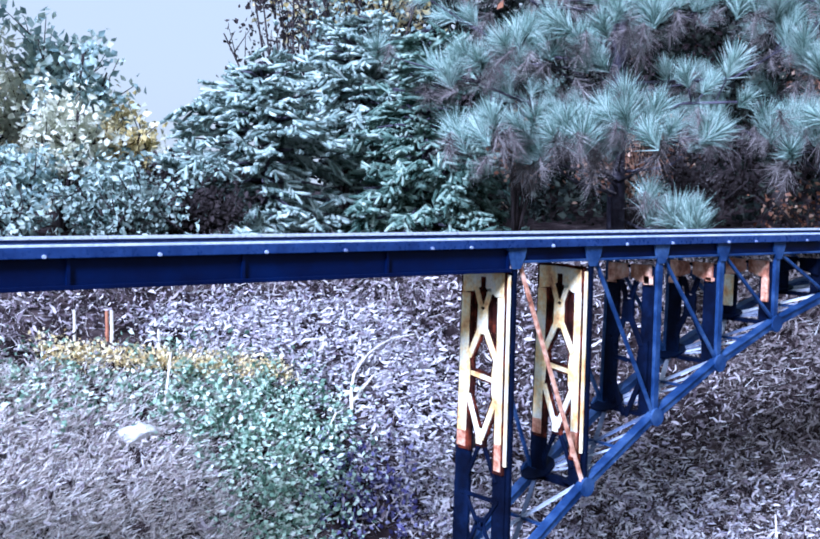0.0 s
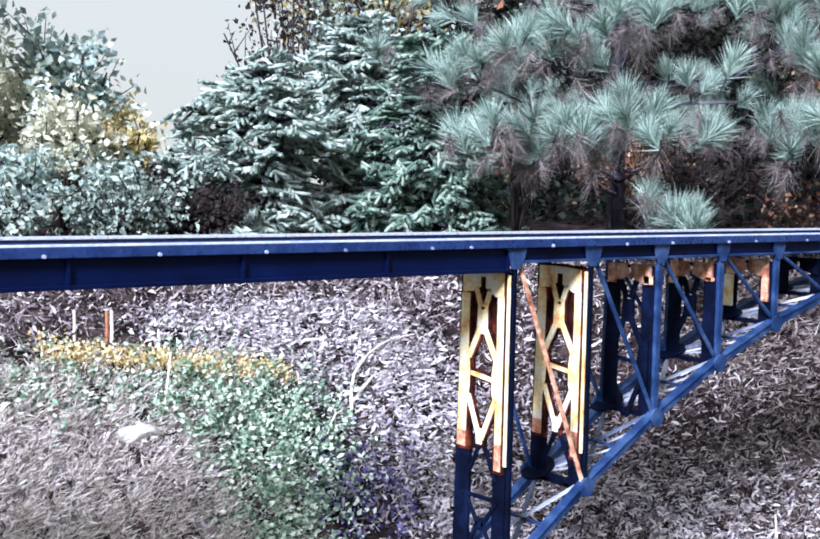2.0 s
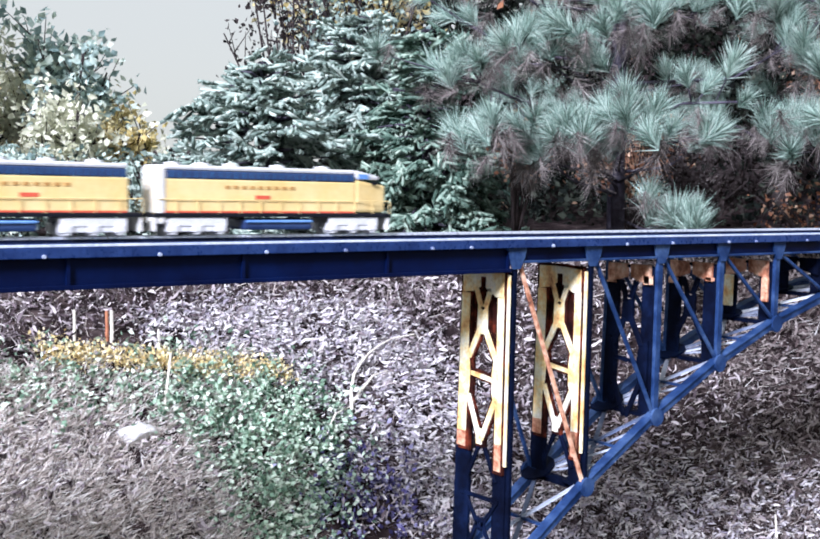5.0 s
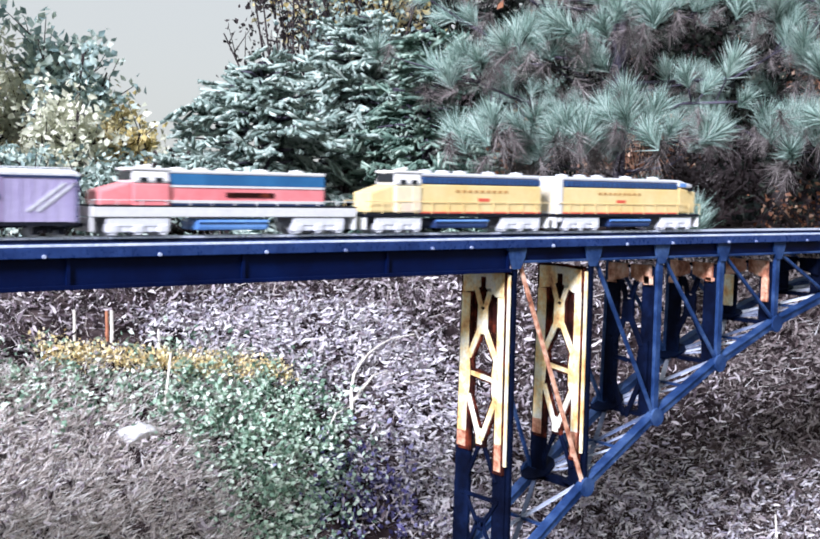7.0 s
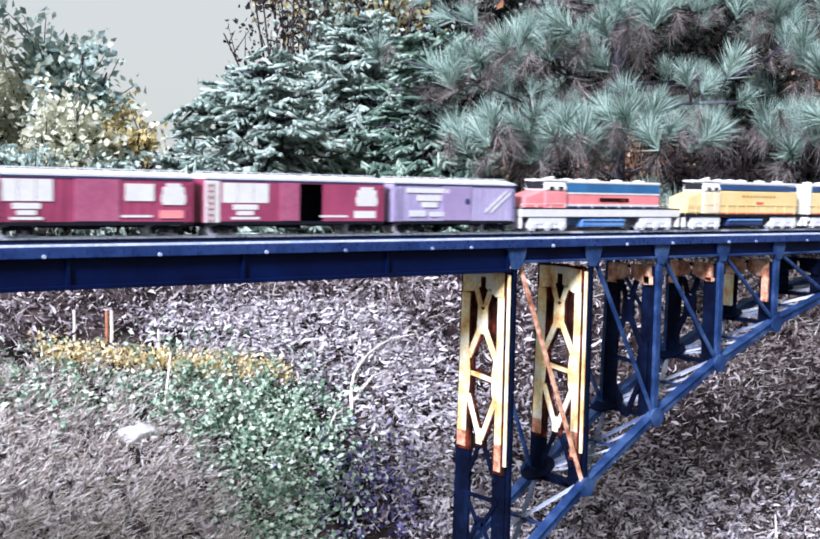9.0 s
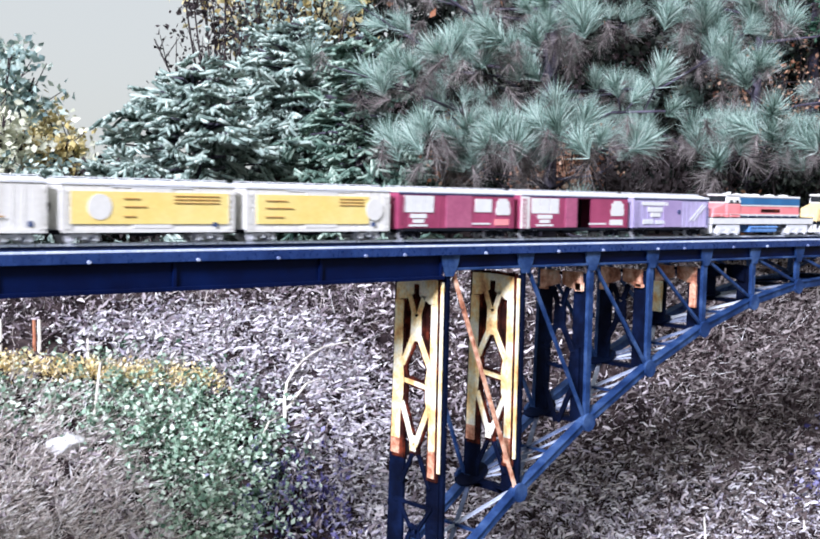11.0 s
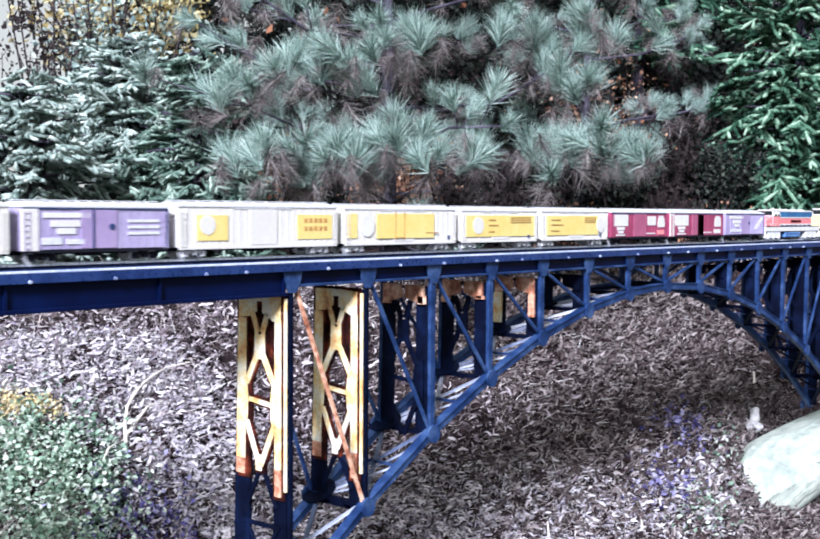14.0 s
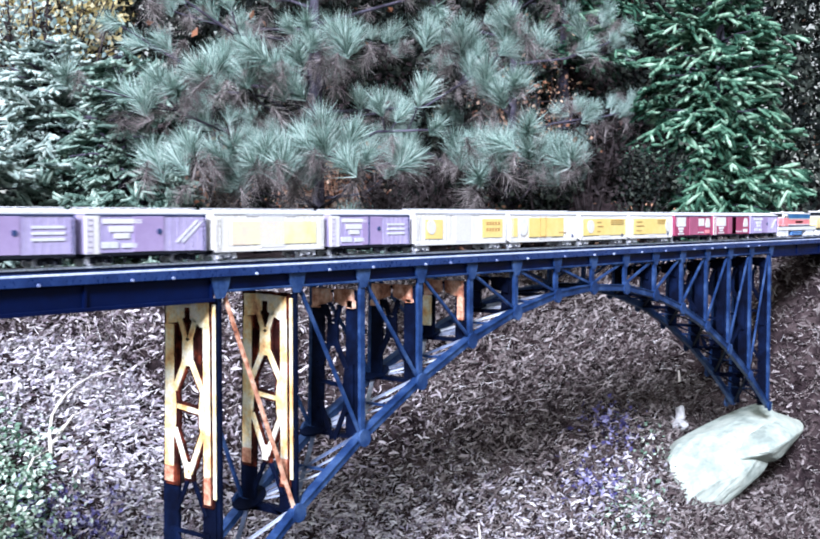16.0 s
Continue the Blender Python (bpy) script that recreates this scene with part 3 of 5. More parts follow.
def truck(parent, x, axles, reach, material, deep=0.0):
    """A bogie: two side frames, a bolster, springs, and its wheelsets."""
    bm = B()
    for y in (-0.036, 0.036):
        box(bm, x - reach, x + reach, y - 0.004 - deep, y + 0.004 + deep, 0.017 - deep, 0.025 + deep, 0.002)
        for i in range(axles):
            xx = x - reach * 0.8 + 1.6 * reach * i / (axles - 1)
            box(bm, xx - 0.008, xx + 0.008, y - 0.006 - deep, y + 0.006 + deep, 0.007 - deep * 0.5, 0.022 + deep * 1.5, 0.002)
        for i in range(axles - 1):
            xx = x - reach * 0.8 + 1.6 * reach * (i + 0.5) / (axles - 1)
            box(bm, xx - 0.010, xx + 0.010, y - 0.005, y + 0.005, 0.010, 0.030, 0.003)
            rod(bm, (xx, y - 0.007, 0.012), (xx, y - 0.007, 0.024), 0.004)
    box(bm, x - 0.012, x + 0.012, -0.036, 0.036, 0.020, 0.032)
    if deep:
        for y in (-0.044, 0.044):
            box(bm, x - reach, x + reach, y - 0.004, y + 0.004, 0.024, 0.047, 0.003)
            for i in range(axles):
                xx = x - reach * 0.8 + 1.6 * reach * i / (axles - 1)
                box(bm, xx - 0.014, xx + 0.014, y - 0.006, y + 0.005, 0.009, 0.030, 0.004)
    t = part("truck", bm, material, parent)
    for i in range(axles):
        w = part("wheelset", WHEEL, M_SILVER, t)
        w.location = (x - reach * 0.8 + 1.6 * reach * i / (axles - 1), 0, 0.0155)
    return t


def coupler(parent, x, s):
    bm = box(B(), min(x, x + s * 0.022), max(x, x + s * 0.022), -0.004, 0.004, 0.024, 0.032, 0.001)
    box(bm, min(x + s * 0.014, x + s * 0.024), max(x + s * 0.014, x + s * 0.024), -0.007, 0.007, 0.021, 0.035, 0.002)
    part("coupler", bm, M_BLACK, parent)


def mark(parent, x0, x1, z0, z1, y, material, label, bevel=0.0):
    """Flat lettering or a panel on the near side."""
    part("marking", box(B(), x0, x1, y - 0.0012, y + 0.001, z0, z1, bevel), material, parent, label)


def box_car(length, side, door, label, style, open_door=False, tall=0.160, lit_end=False):
    """A freight box car, its centre at the origin on the rail's top."""
    car = thing("box_car", label, "box car", group="train cars")
    h, w, z0, z1 = length / 2 - 0.018, 0.053, 0.034, tall - 0.016
    dx0, dx1 = -0.055, 0.055
    if style == "maroon_open":
        dx0, dx1 = 0.0, 0.075
    if open_door:
        for y in (-1, 1):
            a, b = y * w - 0.0015, y * w + 0.0015
            part("side_wall", box(B(), -h, dx0, a, b, z0, z1), side, car)
            part("side_wall", box(B(), dx1, h, a, b, z0, z1), side, car)
            part("lintel", box(B(), dx0, dx1, a, b, z1 - 0.008, z1), side, car)
        for x in (-1, 1):
            part("end_wall", box(B(), x * h - 0.0015, x * h + 0.0015, -w, w, z0, z1), side, car)
        part("floor", box(B(), -h, h, -w, w, z0 - 0.003, z0), M_BLACK, car)
        # black sheet added behind the doorway to paint the dark interior
        part("inside_lining", box(B(), dx0 - 0.06, dx1 + 0.06, w - 0.012, w - 0.009, z0, z1 - 0.002), M_BLACK, car)
        part("door", box(B(), dx0 - 0.062, dx0 - 0.002, -w - 0.005, -w - 0.002, z0 + 0.004, z1 - 0.006, 0.001), door, car, "slid-open side door")
    else:
        part("body", box(B(), -h, h, -w, w, z0, z1, 0.0025), side, car)
        for s in (-1, 1):
            y0, y1 = sorted((s * w, s * (w + 0.003)))
            part("door", box(B(), dx0, dx1, y0, y1, z0 + 0.004, z1 - 0.006, 0.001), door, car, "closed sliding side door")
    # ribs and rails of the side
    for s in (-1, 1):
        bm = B()
        n = int(length / 0.028)
        for i in range(n + 1):
            x = -h + 2 * h * i / n
            if not (dx0 - 0.008 < x < dx1 + 0.008):
                box(bm, x - 0.0009, x + 0.0009, s * w - 0.0015, s * w + 0.0015, z0 + 0.002, z1 - 0.003)
        tagged(part("side_ribs", bm, side, car), kind="stuff")
        y0, y1 = sorted((s * (w - 0.001), s * (w + 0.0025)))
        part("side_sill", box(B(), -h, h, y0, y1, z0 - 0.006, z0 + 0.003), M_BLACK if "yellow" not in style else M_IVORY, car)
        part("door_track", box(B(), dx0 - 0.06, dx1 + 0.06, y0, y1 + 0.002 * s, z1 - 0.005, z1 - 0.002), M_ROOF, car)
    # roof: a low gable with seams and a running board
    bm = B()
    prof = ((-w - 0.003, z1), (-w - 0.003, z1 + 0.005), (0, tall), (w + 0.003, z1 + 0.005), (w + 0.003, z1))
    a = [bm.verts.new((-h - 0.003, y, z)) for y, z in prof]
    b = [bm.verts.new((h + 0.003, y, z)) for y, z in prof]
    bm.faces.new(a[::-1])
    bm.faces.new(b)
    for i in range(5):
        bm.faces.new((a[i], a[(i + 1) % 5], b[(i + 1) % 5], b[i]))
    bmesh.ops.recalc_face_normals(bm, faces=bm.faces[:])
    for i in range(1, 12):
        x = -h + 2 * h * i / 12
        for s in (-1, 1):
            bar(bm, (x, s * (w + 0.002), z1 + 0.006), (x, 0, tall + 0.001), 0.003, 0.002, (0, 0, 1))
    part("roof", bm, M_ROOF, car, "pale metal roof")
    bm = B()
    for y in (-0.006, 0, 0.006):
        box(bm, -h, h, y - 0.0022, y + 0.0022, tall + 0.0015, tall + 0.0035)
    part("running_board", bm, M_ROOF, car)
    # ladders at the ends of the side
    for x in (-h + 0.012, h - 0.012):
        bm = B()
        for dx in (-0.007, 0.007):
            box(bm, x + dx - 0.0007, x + dx + 0.0007, -w - 0.0055, -w - 0.004, z0, z1 - 0.01)
        for i in range(7):
            z = z0 + 0.005 + i * (z1 - z0 - 0.02) / 6
            box(bm, x - 0.007, x + 0.007, -w - 0.0055, -w - 0.0042, z - 0.0007, z + 0.0007)
        part("ladder", bm, side, car)
    # underframe
    bm = box(B(), -h, h, -0.012, 0.012, z0 - 0.012, z0 - 0.002)
    box(bm, -0.05, 0.02, -0.035, -0.015, z0 - 0.016, z0 - 0.004, 0.003)
    for x in (-0.3, 0.0, 0.3):
        box(bm, x * length - 0.004, x * length + 0.004, -w, w, z0 - 0.008, z0 - 0.002)
    part("underframe", bm, M_BLACK, car)
    for s in (-1, 1):
        truck(car, s * (h - 0.065), 2, 0.038, M_BLACK if style.startswith("maroon") or style.startswith("lilac") else M_SILVER)
        coupler(car, s * h, s)
        part("brake_wheel", rod(B(), (s * (h + 0.002), 0.02, 0.09), (s * (h + 0.005), 0.02, 0.09), 0.011), M_BLACK, car)
    y, H = -w - 0.0018, z1 - z0
    W_ = 2 * h

    def fm(u0, u1, v0, v1, m, lab, yy=y):
        mark(car, -h + u0 * W_, -h + u1 * W_, z0 + v0 * H, z0 + v1 * H, yy, m, lab)

    yd = -w - 0.0042
    if style.startswith("maroon"):
        # white herald blocks with bars of small writing below them
        o = 0.0
        if lit_end:
            o = 0.045
            # added white panel: the strongly lit end wall, painted onto the side
            part("end_panel", box(B(), -h - 0.002, -h + 0.07 * W_, -w - 0.0032, -w + 0.001, z0, z1 - 0.004, 0.0005), M_IVORY, car, "white panel for the sunlit car end")
        for u in ((0.040, 0.118), (0.122, 0.200), (0.204, 0.282)):
            fm(o + u[0], o + u[1], 0.46, 0.92, M_WHITE, "white lettering block")
        fm(o + 0.095, o + 0.225, 0.30, 0.42, M_WHITE, "white lettering bar")
        fm(o + 0.115, o + 0.205, 0.17, 0.27, M_WHITE, "white lettering bar")
        fm(o + 0.085, o + 0.235, 0.07, 0.13, M_WHITE, "white lettering bar")
        fm(0.0, 1.0, 0.955, 0.985, M_NAVY, "dark line under the roof")
        if style == "maroon":
            fm(0.64, 0.79, 0.48, 0.86, M_WHITE, "white square herald")
        # shield on the right
        bm = B()
        for i, (zz, hw) in enumerate(((0.40, 0.035), (0.46, 0.06), (0.62, 0.066), (0.80, 0.058), (0.88, 0.04))):
            if i:
                box(bm, -h + (0.895 - hw) * W_, -h + (0.895 + hw) * W_, y - 0.0012, y + 0.001, z0 + prev * H, z0 + zz * H)
            prev = zz
        part("marking", bm, M_WHITE, car, "white rounded shield")
        fm(0.62, 0.78, 0.12, 0.17, M_WHITE, "white lettering bar")
        fm(0.82, 0.95, 0.10, 0.28, M_ORANGE if style == "maroon" else M_WHITE, "small lettering panel")
    elif style.startswith("lilac"):
        if lit_end:
            # white panel added for the bright sunlit end of the car
            part("end_panel", box(B(), -h - 0.002, -h + 0.10 * W_, -w - 0.0032, -w + 0.001, z0, z1 - 0.004, 0.0005), M_IVORY, car, "white panel for the sunlit car end")
        fm(0.10 + 0.03 * lit_end, 0.44, 0.76, 0.88, M_WHITE, "white lettering bar")
        fm(0.18, 0.37, 0.55, 0.70, M_WHITE, "white lettering bar")
        fm(0.22, 0.34, 0.38, 0.52, M_WHITE, "white lettering bar")
        fm(0.12, 0.25, 0.14, 0.30, M_ROOF, "pale lettering bar")
        fm(0.28, 0.40, 0.14, 0.26, M_ROOF, "pale lettering bar")
        fm(0.0, 1.0, 0.955, 0.985, M_NAVY, "dark line under the roof")
        fm(0.985, 1.0, 0.0, 0.955, M_NAVY, "dark line along the car's end")
        if style == "lilac_b":
            fm(0.452, 0.462, 0.04, 0.95, M_NAVY, "dark line beside the door", yd)
        part("marking", rod(B(), (-h + 0.585 * W_, yd + 0.001, z0 + 0.55 * H), (-h + 0.585 * W_, yd - 0.001, z0 + 0.55 * H), 0.009), M_NAVY, car, "dark round spot")
        if style == "lilac":
            for d in (0.0, 0.05):
                part("marking", bar(B(), (-h + (0.74 + d) * W_, y, z0 + 0.25 * H), (-h + (0.93 + d) * W_, y, z0 + 0.85 * H), 0.006, 0.002, (0, 1, 0)), M_ROOF, car, "pale slanting stripe")
        else:
            for v in (0.35, 0.5, 0.65):
                fm(0.70, 0.93, v, v + 0.07, M_ROOF, "pale lettering bar")
    elif style in ("yellow_short", "yellow_mirror"):
        left = style == "yellow_short"
        part("marking", box(B(), -h + (0.05 if left else 0.07) * W_, -h + (0.96 if left else 0.84) * W_, yd, -w + 0.001, z0 + 0.14 * H, z0 + 0.86 * H), M_YELLOW, car, "yellow side panel")
        y = yd - 0.0008
        for v in (0.62, 0.70, 0.78):
            fm(0.62, 0.90 if left else 0.80, v, v + 0.02, M_PRINT, "line of small brown print", y - 0.001)
        for v, u in ((0.30, 0.40), (0.52, 0.46), (0.70, 0.42)):
            fm(0.33 if left else 0.12, u if left else u - 0.16, v, v + 0.025, M_PRINT, "line of small brown print", y - 0.001)
        u = 0.20 if left else 0.88
        part("marking", rod(B(), (-h + u * W_, y + 0.003, z0 + 0.52 * H), (-h + u * W_, y - 0.001, z0 + 0.52 * H), 0.032, seg=20), M_IVORY, car, "white round herald")
        fm(0.86, 0.885, 0.08, 0.18, M_NAVY, "dark lettering spot", y - 0.001)
    elif style == "yellow_door":
        fm(0.02, 0.10, 0.16, 0.88, M_YELLOW, "yellow side panel")
        fm(0.26, 0.78, 0.14, 0.88, M_YELLOW, "yellow door panel", yd)
        part("marking", rod(B(), (-h + 0.18 * W_, y, z0 + 0.52 * H), (-h + 0.18 * W_, y - 0.003, z0 + 0.52 * H), 0.036, seg=20), M_WHITE, car, "white round herald")
        for u in (0.42, 0.50):
            fm(u, u + 0.006, 0.10, 0.94, M_PRINT, "dark door bar", yd - 0.001)
        fm(0.42, 0.506, 0.14, 0.17, M_PRINT, "dark door latch", yd - 0.0015)
        fm(0.70, 0.82, 0.28, 0.31, M_PRINT, "line of small brown print", yd - 0.001)
        fm(0.92, 0.94, 0.08, 0.20, M_NAVY, "dark lettering spot", y - 0.001)
    elif style == "yellow_long":
        fm(0.72, 0.96, 0.16, 0.82, M_YELLOW, "yellow side panel")
        fm(0.10, 0.28, 0.16, 0.80, M_YELLOW, "faded yellow side panel")
        part("marking", rod(B(), (-h + 0.16 * W_, y, z0 + 0.55 * H), (-h + 0.16 * W_, y - 0.003, z0 + 0.55 * H), 0.028, seg=20), M_IVORY, car, "white round herald")
        for v in (0.38, 0.60):
            for i in range(5):
                fm(0.765 + i * 0.034, 0.788 + i * 0.034, v, v + 0.12, M_PRINT, "brown lettering bar", y - 0.001)
    elif style == "yellow_faded":
        fm(0.14, 0.92, 0.14, 0.80, M_FADED, "faded yellow and salmon side panel")
    return car


def streamlined_nose(lo, h, s, body, roof):
    """A rounded cab front that carries on the line of the body."""
    a, b = sorted((s * (h - 0.1145), s * (h - 0.004)))
    bm = box(B(), a, b, -0.047, 0.047, 0.060, 0.150, 0.008)
    for v in bm.verts:
        f = (abs(v.co.x) - (h - 0.06)) / 0.056
        if f > 0:
            v.co.y *= 1 - 0.30 * f * f
            v.co.z -= 0.018 * f * f * max(0, (v.co.z - 0.10) / 0.05)
    part("nose", bm, body, lo, "rounded amber yellow nose")
    a, b = sorted((s * (h - 0.114), s * (h - 0.030)))
    bm = box(B(), a, b, -0.046, 0.046, 0.1505, 0.176, 0.006)
    for v in bm.verts:
        f = max(0, (abs(v.co.x) - (h - 0.095)) / 0.065)
        v.co.z -= 0.016 * f * f * (1 if v.co.z > 0.16 else 0)
        v.co.y *= 1 - 0.12 * f
    part("cab_roof", bm, roof, lo, "pale rounded cab roof")
    for sd in (-1, 1):
        a, b = sorted((s * (h - 0.105), s * (h - 0.072)))
        y0, y1 = sorted((sd * 0.044, sd * 0.0475))
        part("cab_window", box(B(), a, b, y0, y1, 0.152, 0.166, 0.0008), M_BLUE_TANK, lo)
        a, b = sorted((s * (h - 0.060), s * (h - 0.044)))
        part("porthole", box(B(), a, b, sd * 0.0455 - 0.003, sd * 0.0455 + 0.003, 0.138, 0.146, 0.001), M_BLACK, lo)
    part("headlight", rod(B(), (s * (h - 0.006), 0, 0.120), (s * (h - 0.001), 0, 0.120), 0.008), M_WHITE, lo)


def diesel(label, body, roof, band, facing, length, lilac=False, flush=False):
    """A diesel locomotive in side bands, its cab at the end that facing gives."""
    lo = thing("diesel_locomotive", label, "locomotive", group="train cars")
    h, s, w = length / 2 - 0.015, facing, 0.050
    # black on the amber engines paints the shadow along the frame
    part("frame_sill", box(B(), -h, h, -w - 0.002, w + 0.002, 0.048, 0.074 if lilac else 0.058, 0.002), M_WHITE if lilac else M_BLACK, lo, "white side sill" if lilac else "side sill, dark for the frame's shadow")
    x0, x1 = sorted((-s * (h - (0.012 if flush else 0.10 if lilac else 0.035)), s * (h - (0.115 if flush else 0.20))))
    z_b = 0.075 if lilac else 0.060
    if lilac:
        part("hood", box(B(), x0, x1, -0.042, 0.042, z_b, 0.166, 0.005), body, lo, "salmon red hood side")
        for sd in (-1, 1):
            a, b = sorted((sd * 0.0418, sd * 0.044))
            part("upper_band", box(B(), x0 + 0.003, x1 - 0.003, a, b, 0.135, 0.1655, 0.0005), M_TEAL, lo, "dark teal upper band")
            part("stripe", box(B(), x0 + 0.003, x1 - 0.003, a, b, 0.1285, 0.1345), M_WHITE, lo, "thin white stripe")
            part("stripe", box(B(), x0 + 0.003, x1 - 0.003, a, b, 0.085, 0.091), M_WHITE, lo, "thin white stripe")
            part("stripe", box(B(), x0 + 0.003, x1 - 0.003, a, b, 0.0765, 0.0845), M_NAVY, lo, "dark lower stripe")
        part("marking", box(B(), (x0 + x1) / 2 - 0.07, (x0 + x1) / 2 + 0.07, -0.0445, -0.0415, 0.102, 0.116), M_UMBER, lo, "dark red lettering bar")
        part("roof", box(B(), x0 - 0.001, x1 + 0.001, -0.0445, 0.0445, 0.1662, 0.177, 0.004), M_WHITE, lo, "white roof")
        part("catwalk", box(B(), -h, h, -w - 0.0025, w + 0.0025, 0.0742, 0.0785), M_BLACK, lo, "dark walkway edge")
    else:
        part("hood", box(B(), x0, x1, -0.047, 0.047, z_b, 0.143, 0.004), body, lo, "amber yellow side")
        part("upper_band", box(B(), x0 + 0.004, x1 - 0.004, -0.0475, 0.0475, 0.144, 0.164, 0.003), M_NAVY, lo, "dark blue grille band")
        part("roof", box(B(), x0 + 0.002, x1 - 0.002, -0.045, 0.045, 0.165, 0.177, 0.005), roof, lo, "pale grey roof")
        part("stripe", box(B(), x0 + 0.004, x1 - 0.004, -0.0488, 0.0488, 0.0585, 0.063), M_RED, lo, "thin red stripe")
        c = (x0 + x1) / 2
        for i in range(9):
            part("marking", box(B(), c - 0.11 + i * 0.024, c - 0.096 + i * 0.024, -0.0484, -0.0465, 0.120, 0.128), M_PRINT, lo, "brown lettering bar")
        part("marking", box(B(), c - 0.022, c + 0.022, -0.0486, -0.0465, 0.094, 0.104, 0.0005), M_RED, lo, "small red emblem bar")
        # grille slats in the upper band
        bm = B()
        for i in range(26):
            x = x0 + 0.012 + (x1 - x0 - 0.024) * i / 25
            box(bm, x - 0.001, x + 0.001, -0.0488, -0.047, 0.146, 0.162)
        part("grille", bm, M_TEAL, lo)
    # fans and stacks on the roof
    top = 0.176 if lilac else 0.177
    for i, u in enumerate((0.10, 0.24, 0.38, 0.62, 0.86)):
        x = x0 + (x1 - x0) * u
        bm = rod(B(), (x, 0, top), (x, 0, top + 0.007), 0.020, seg=16)
        rod(bm, (x, 0, top + 0.007), (x, 0, top + 0.009), 0.006)
        part("roof_fan", bm, roof, lo)
    # cab and nose
    if flush:
        streamlined_nose(lo, h, s, body, roof)
        a, b = sorted((-s * (h - 0.012), -s * (h - 0.032)))
        part("end_wall", box(B(), a, b, -0.0495, 0.0495, 0.030, 0.172, 0.006), M_WHITE, lo, "white end wall")
    else:
        c0, c1 = sorted((s * (h - 0.20), s * (h - 0.105)))
        part("cab", box(B(), c0, c1, -w, w, z_b, 0.1375, 0.004), body if lilac else M_FADED, lo, "" if lilac else "pale faded yellow cab side")
        bm = box(B(), c0 - 0.001, c1 + 0.001, -w - 0.001, w + 0.001, 0.138, 0.172, 0.008)
        for v in bm.verts:
            if v.co.z > 0.155:
                v.co.y *= 0.88
        part("cab_upper", bm, M_WHITE, lo, "white upper cab")
        bm = box(B(), c0 - 0.004, c1 + 0.006, -w + 0.004, w - 0.004, 0.172, 0.180, 0.0035)
        rod(bm, ((c0 + c1) / 2 - 0.03, -0.02, 0.178), ((c0 + c1) / 2 + 0.01, -0.02, 0.186), 0.006)
        part("cab_roof", bm, M_WHITE, lo, "white cab roof")
        for sd in (-1, 1):
            for dx in (0.016, 0.056):
                a, b = sorted((sd * (w - 0.003), sd * (w + 0.0018)))
                part("cab_window", box(B(), c0 + dx, c0 + dx + 0.020, a, b, 0.142, 0.154, 0.0008), M_GLASS, lo)
            if not lilac:
                a, b = sorted((sd * (w - 0.002), sd * (w + 0.0015)))
                part("cab_door", box(B(), c1 - 0.034, c1 - 0.004, a, b, 0.066, 0.137, 0.001), M_FADED, lo, "pale faded cab door")
        n0, n1 = sorted((s * (h - 0.105), s * (h - 0.022)))
        bm = box(B(), n0, n1, -0.042, 0.042, z_b, 0.140, 0.006)
        for v in bm.verts:
            if v.co.z > 0.1 and abs(v.co.x) > abs(n0 + n1) / 2:
                v.co.z -= 0.022
        part("nose", bm, body, lo)
        a, b = sorted((s * (h - 0.106), s * (h - 0.1025)))
        part("windscreen", box(B(), a, b, -0.040, 0.040, 0.146, 0.170, 0.0005), M_GLASS, lo)
        part("headlight", rod(B(), (s * (h - 0.104), 0, 0.176), (s * (h - 0.098), 0, 0.176), 0.006), M_WHITE, lo)
    # fuel tank, trucks, rails, pilot
    part("fuel_tank", box(B(), -0.105, 0.105, -0.046, 0.046, 0.014, 0.043, 0.008), M_BLUE_TANK if lilac else M_NAVY, lo, "rounded fuel tank")
    # added light blue rod that paints a highlight along the tank
    part("tank_highlight_pipe", rod(B(), (-0.10, -0.047, 0.036), (0.10, -0.047, 0.036), 0.004), M_BLUE_TANK, lo)
    for e in (-1, 1):
        truck(lo, e * (h - 0.12), 3, 0.082, M_SILVER, 0.006)
        coupler(lo, e * h, e)
        a, b = sorted((e * (h - 0.006), e * h))
        part("pilot", box(B(), a, b, -w, w, 0.012, 0.046, 0.002), M_WHITE, lo, "white pilot plate")
    for sd in (-1, 1):
        bm = rod(B(), (-h, sd * (w + 0.001), 0.092), (h, sd * (w + 0.001), 0.092), 0.0011, seg=6)
        for i in range(13):
            x = -h + 2 * h * i / 12
            rod(bm, (x, sd * (w + 0.001), 0.056), (x, sd * (w + 0.001), 0.092), 0.0011, seg=6)
        part("handrail", bm, M_WHITE if lilac else body, lo)
    if lilac:
        # this engine stands a little lower than the amber pair
        for ob in lo.children:
            for v in ob.data.vertices:
                v.co.z = min(v.co.z, 0.06) + max(v.co.z - 0.06, 0.0) * 0.90
    return lo


# each: the thing, and how far its middle rides behind the train's nose
TRAIN = []


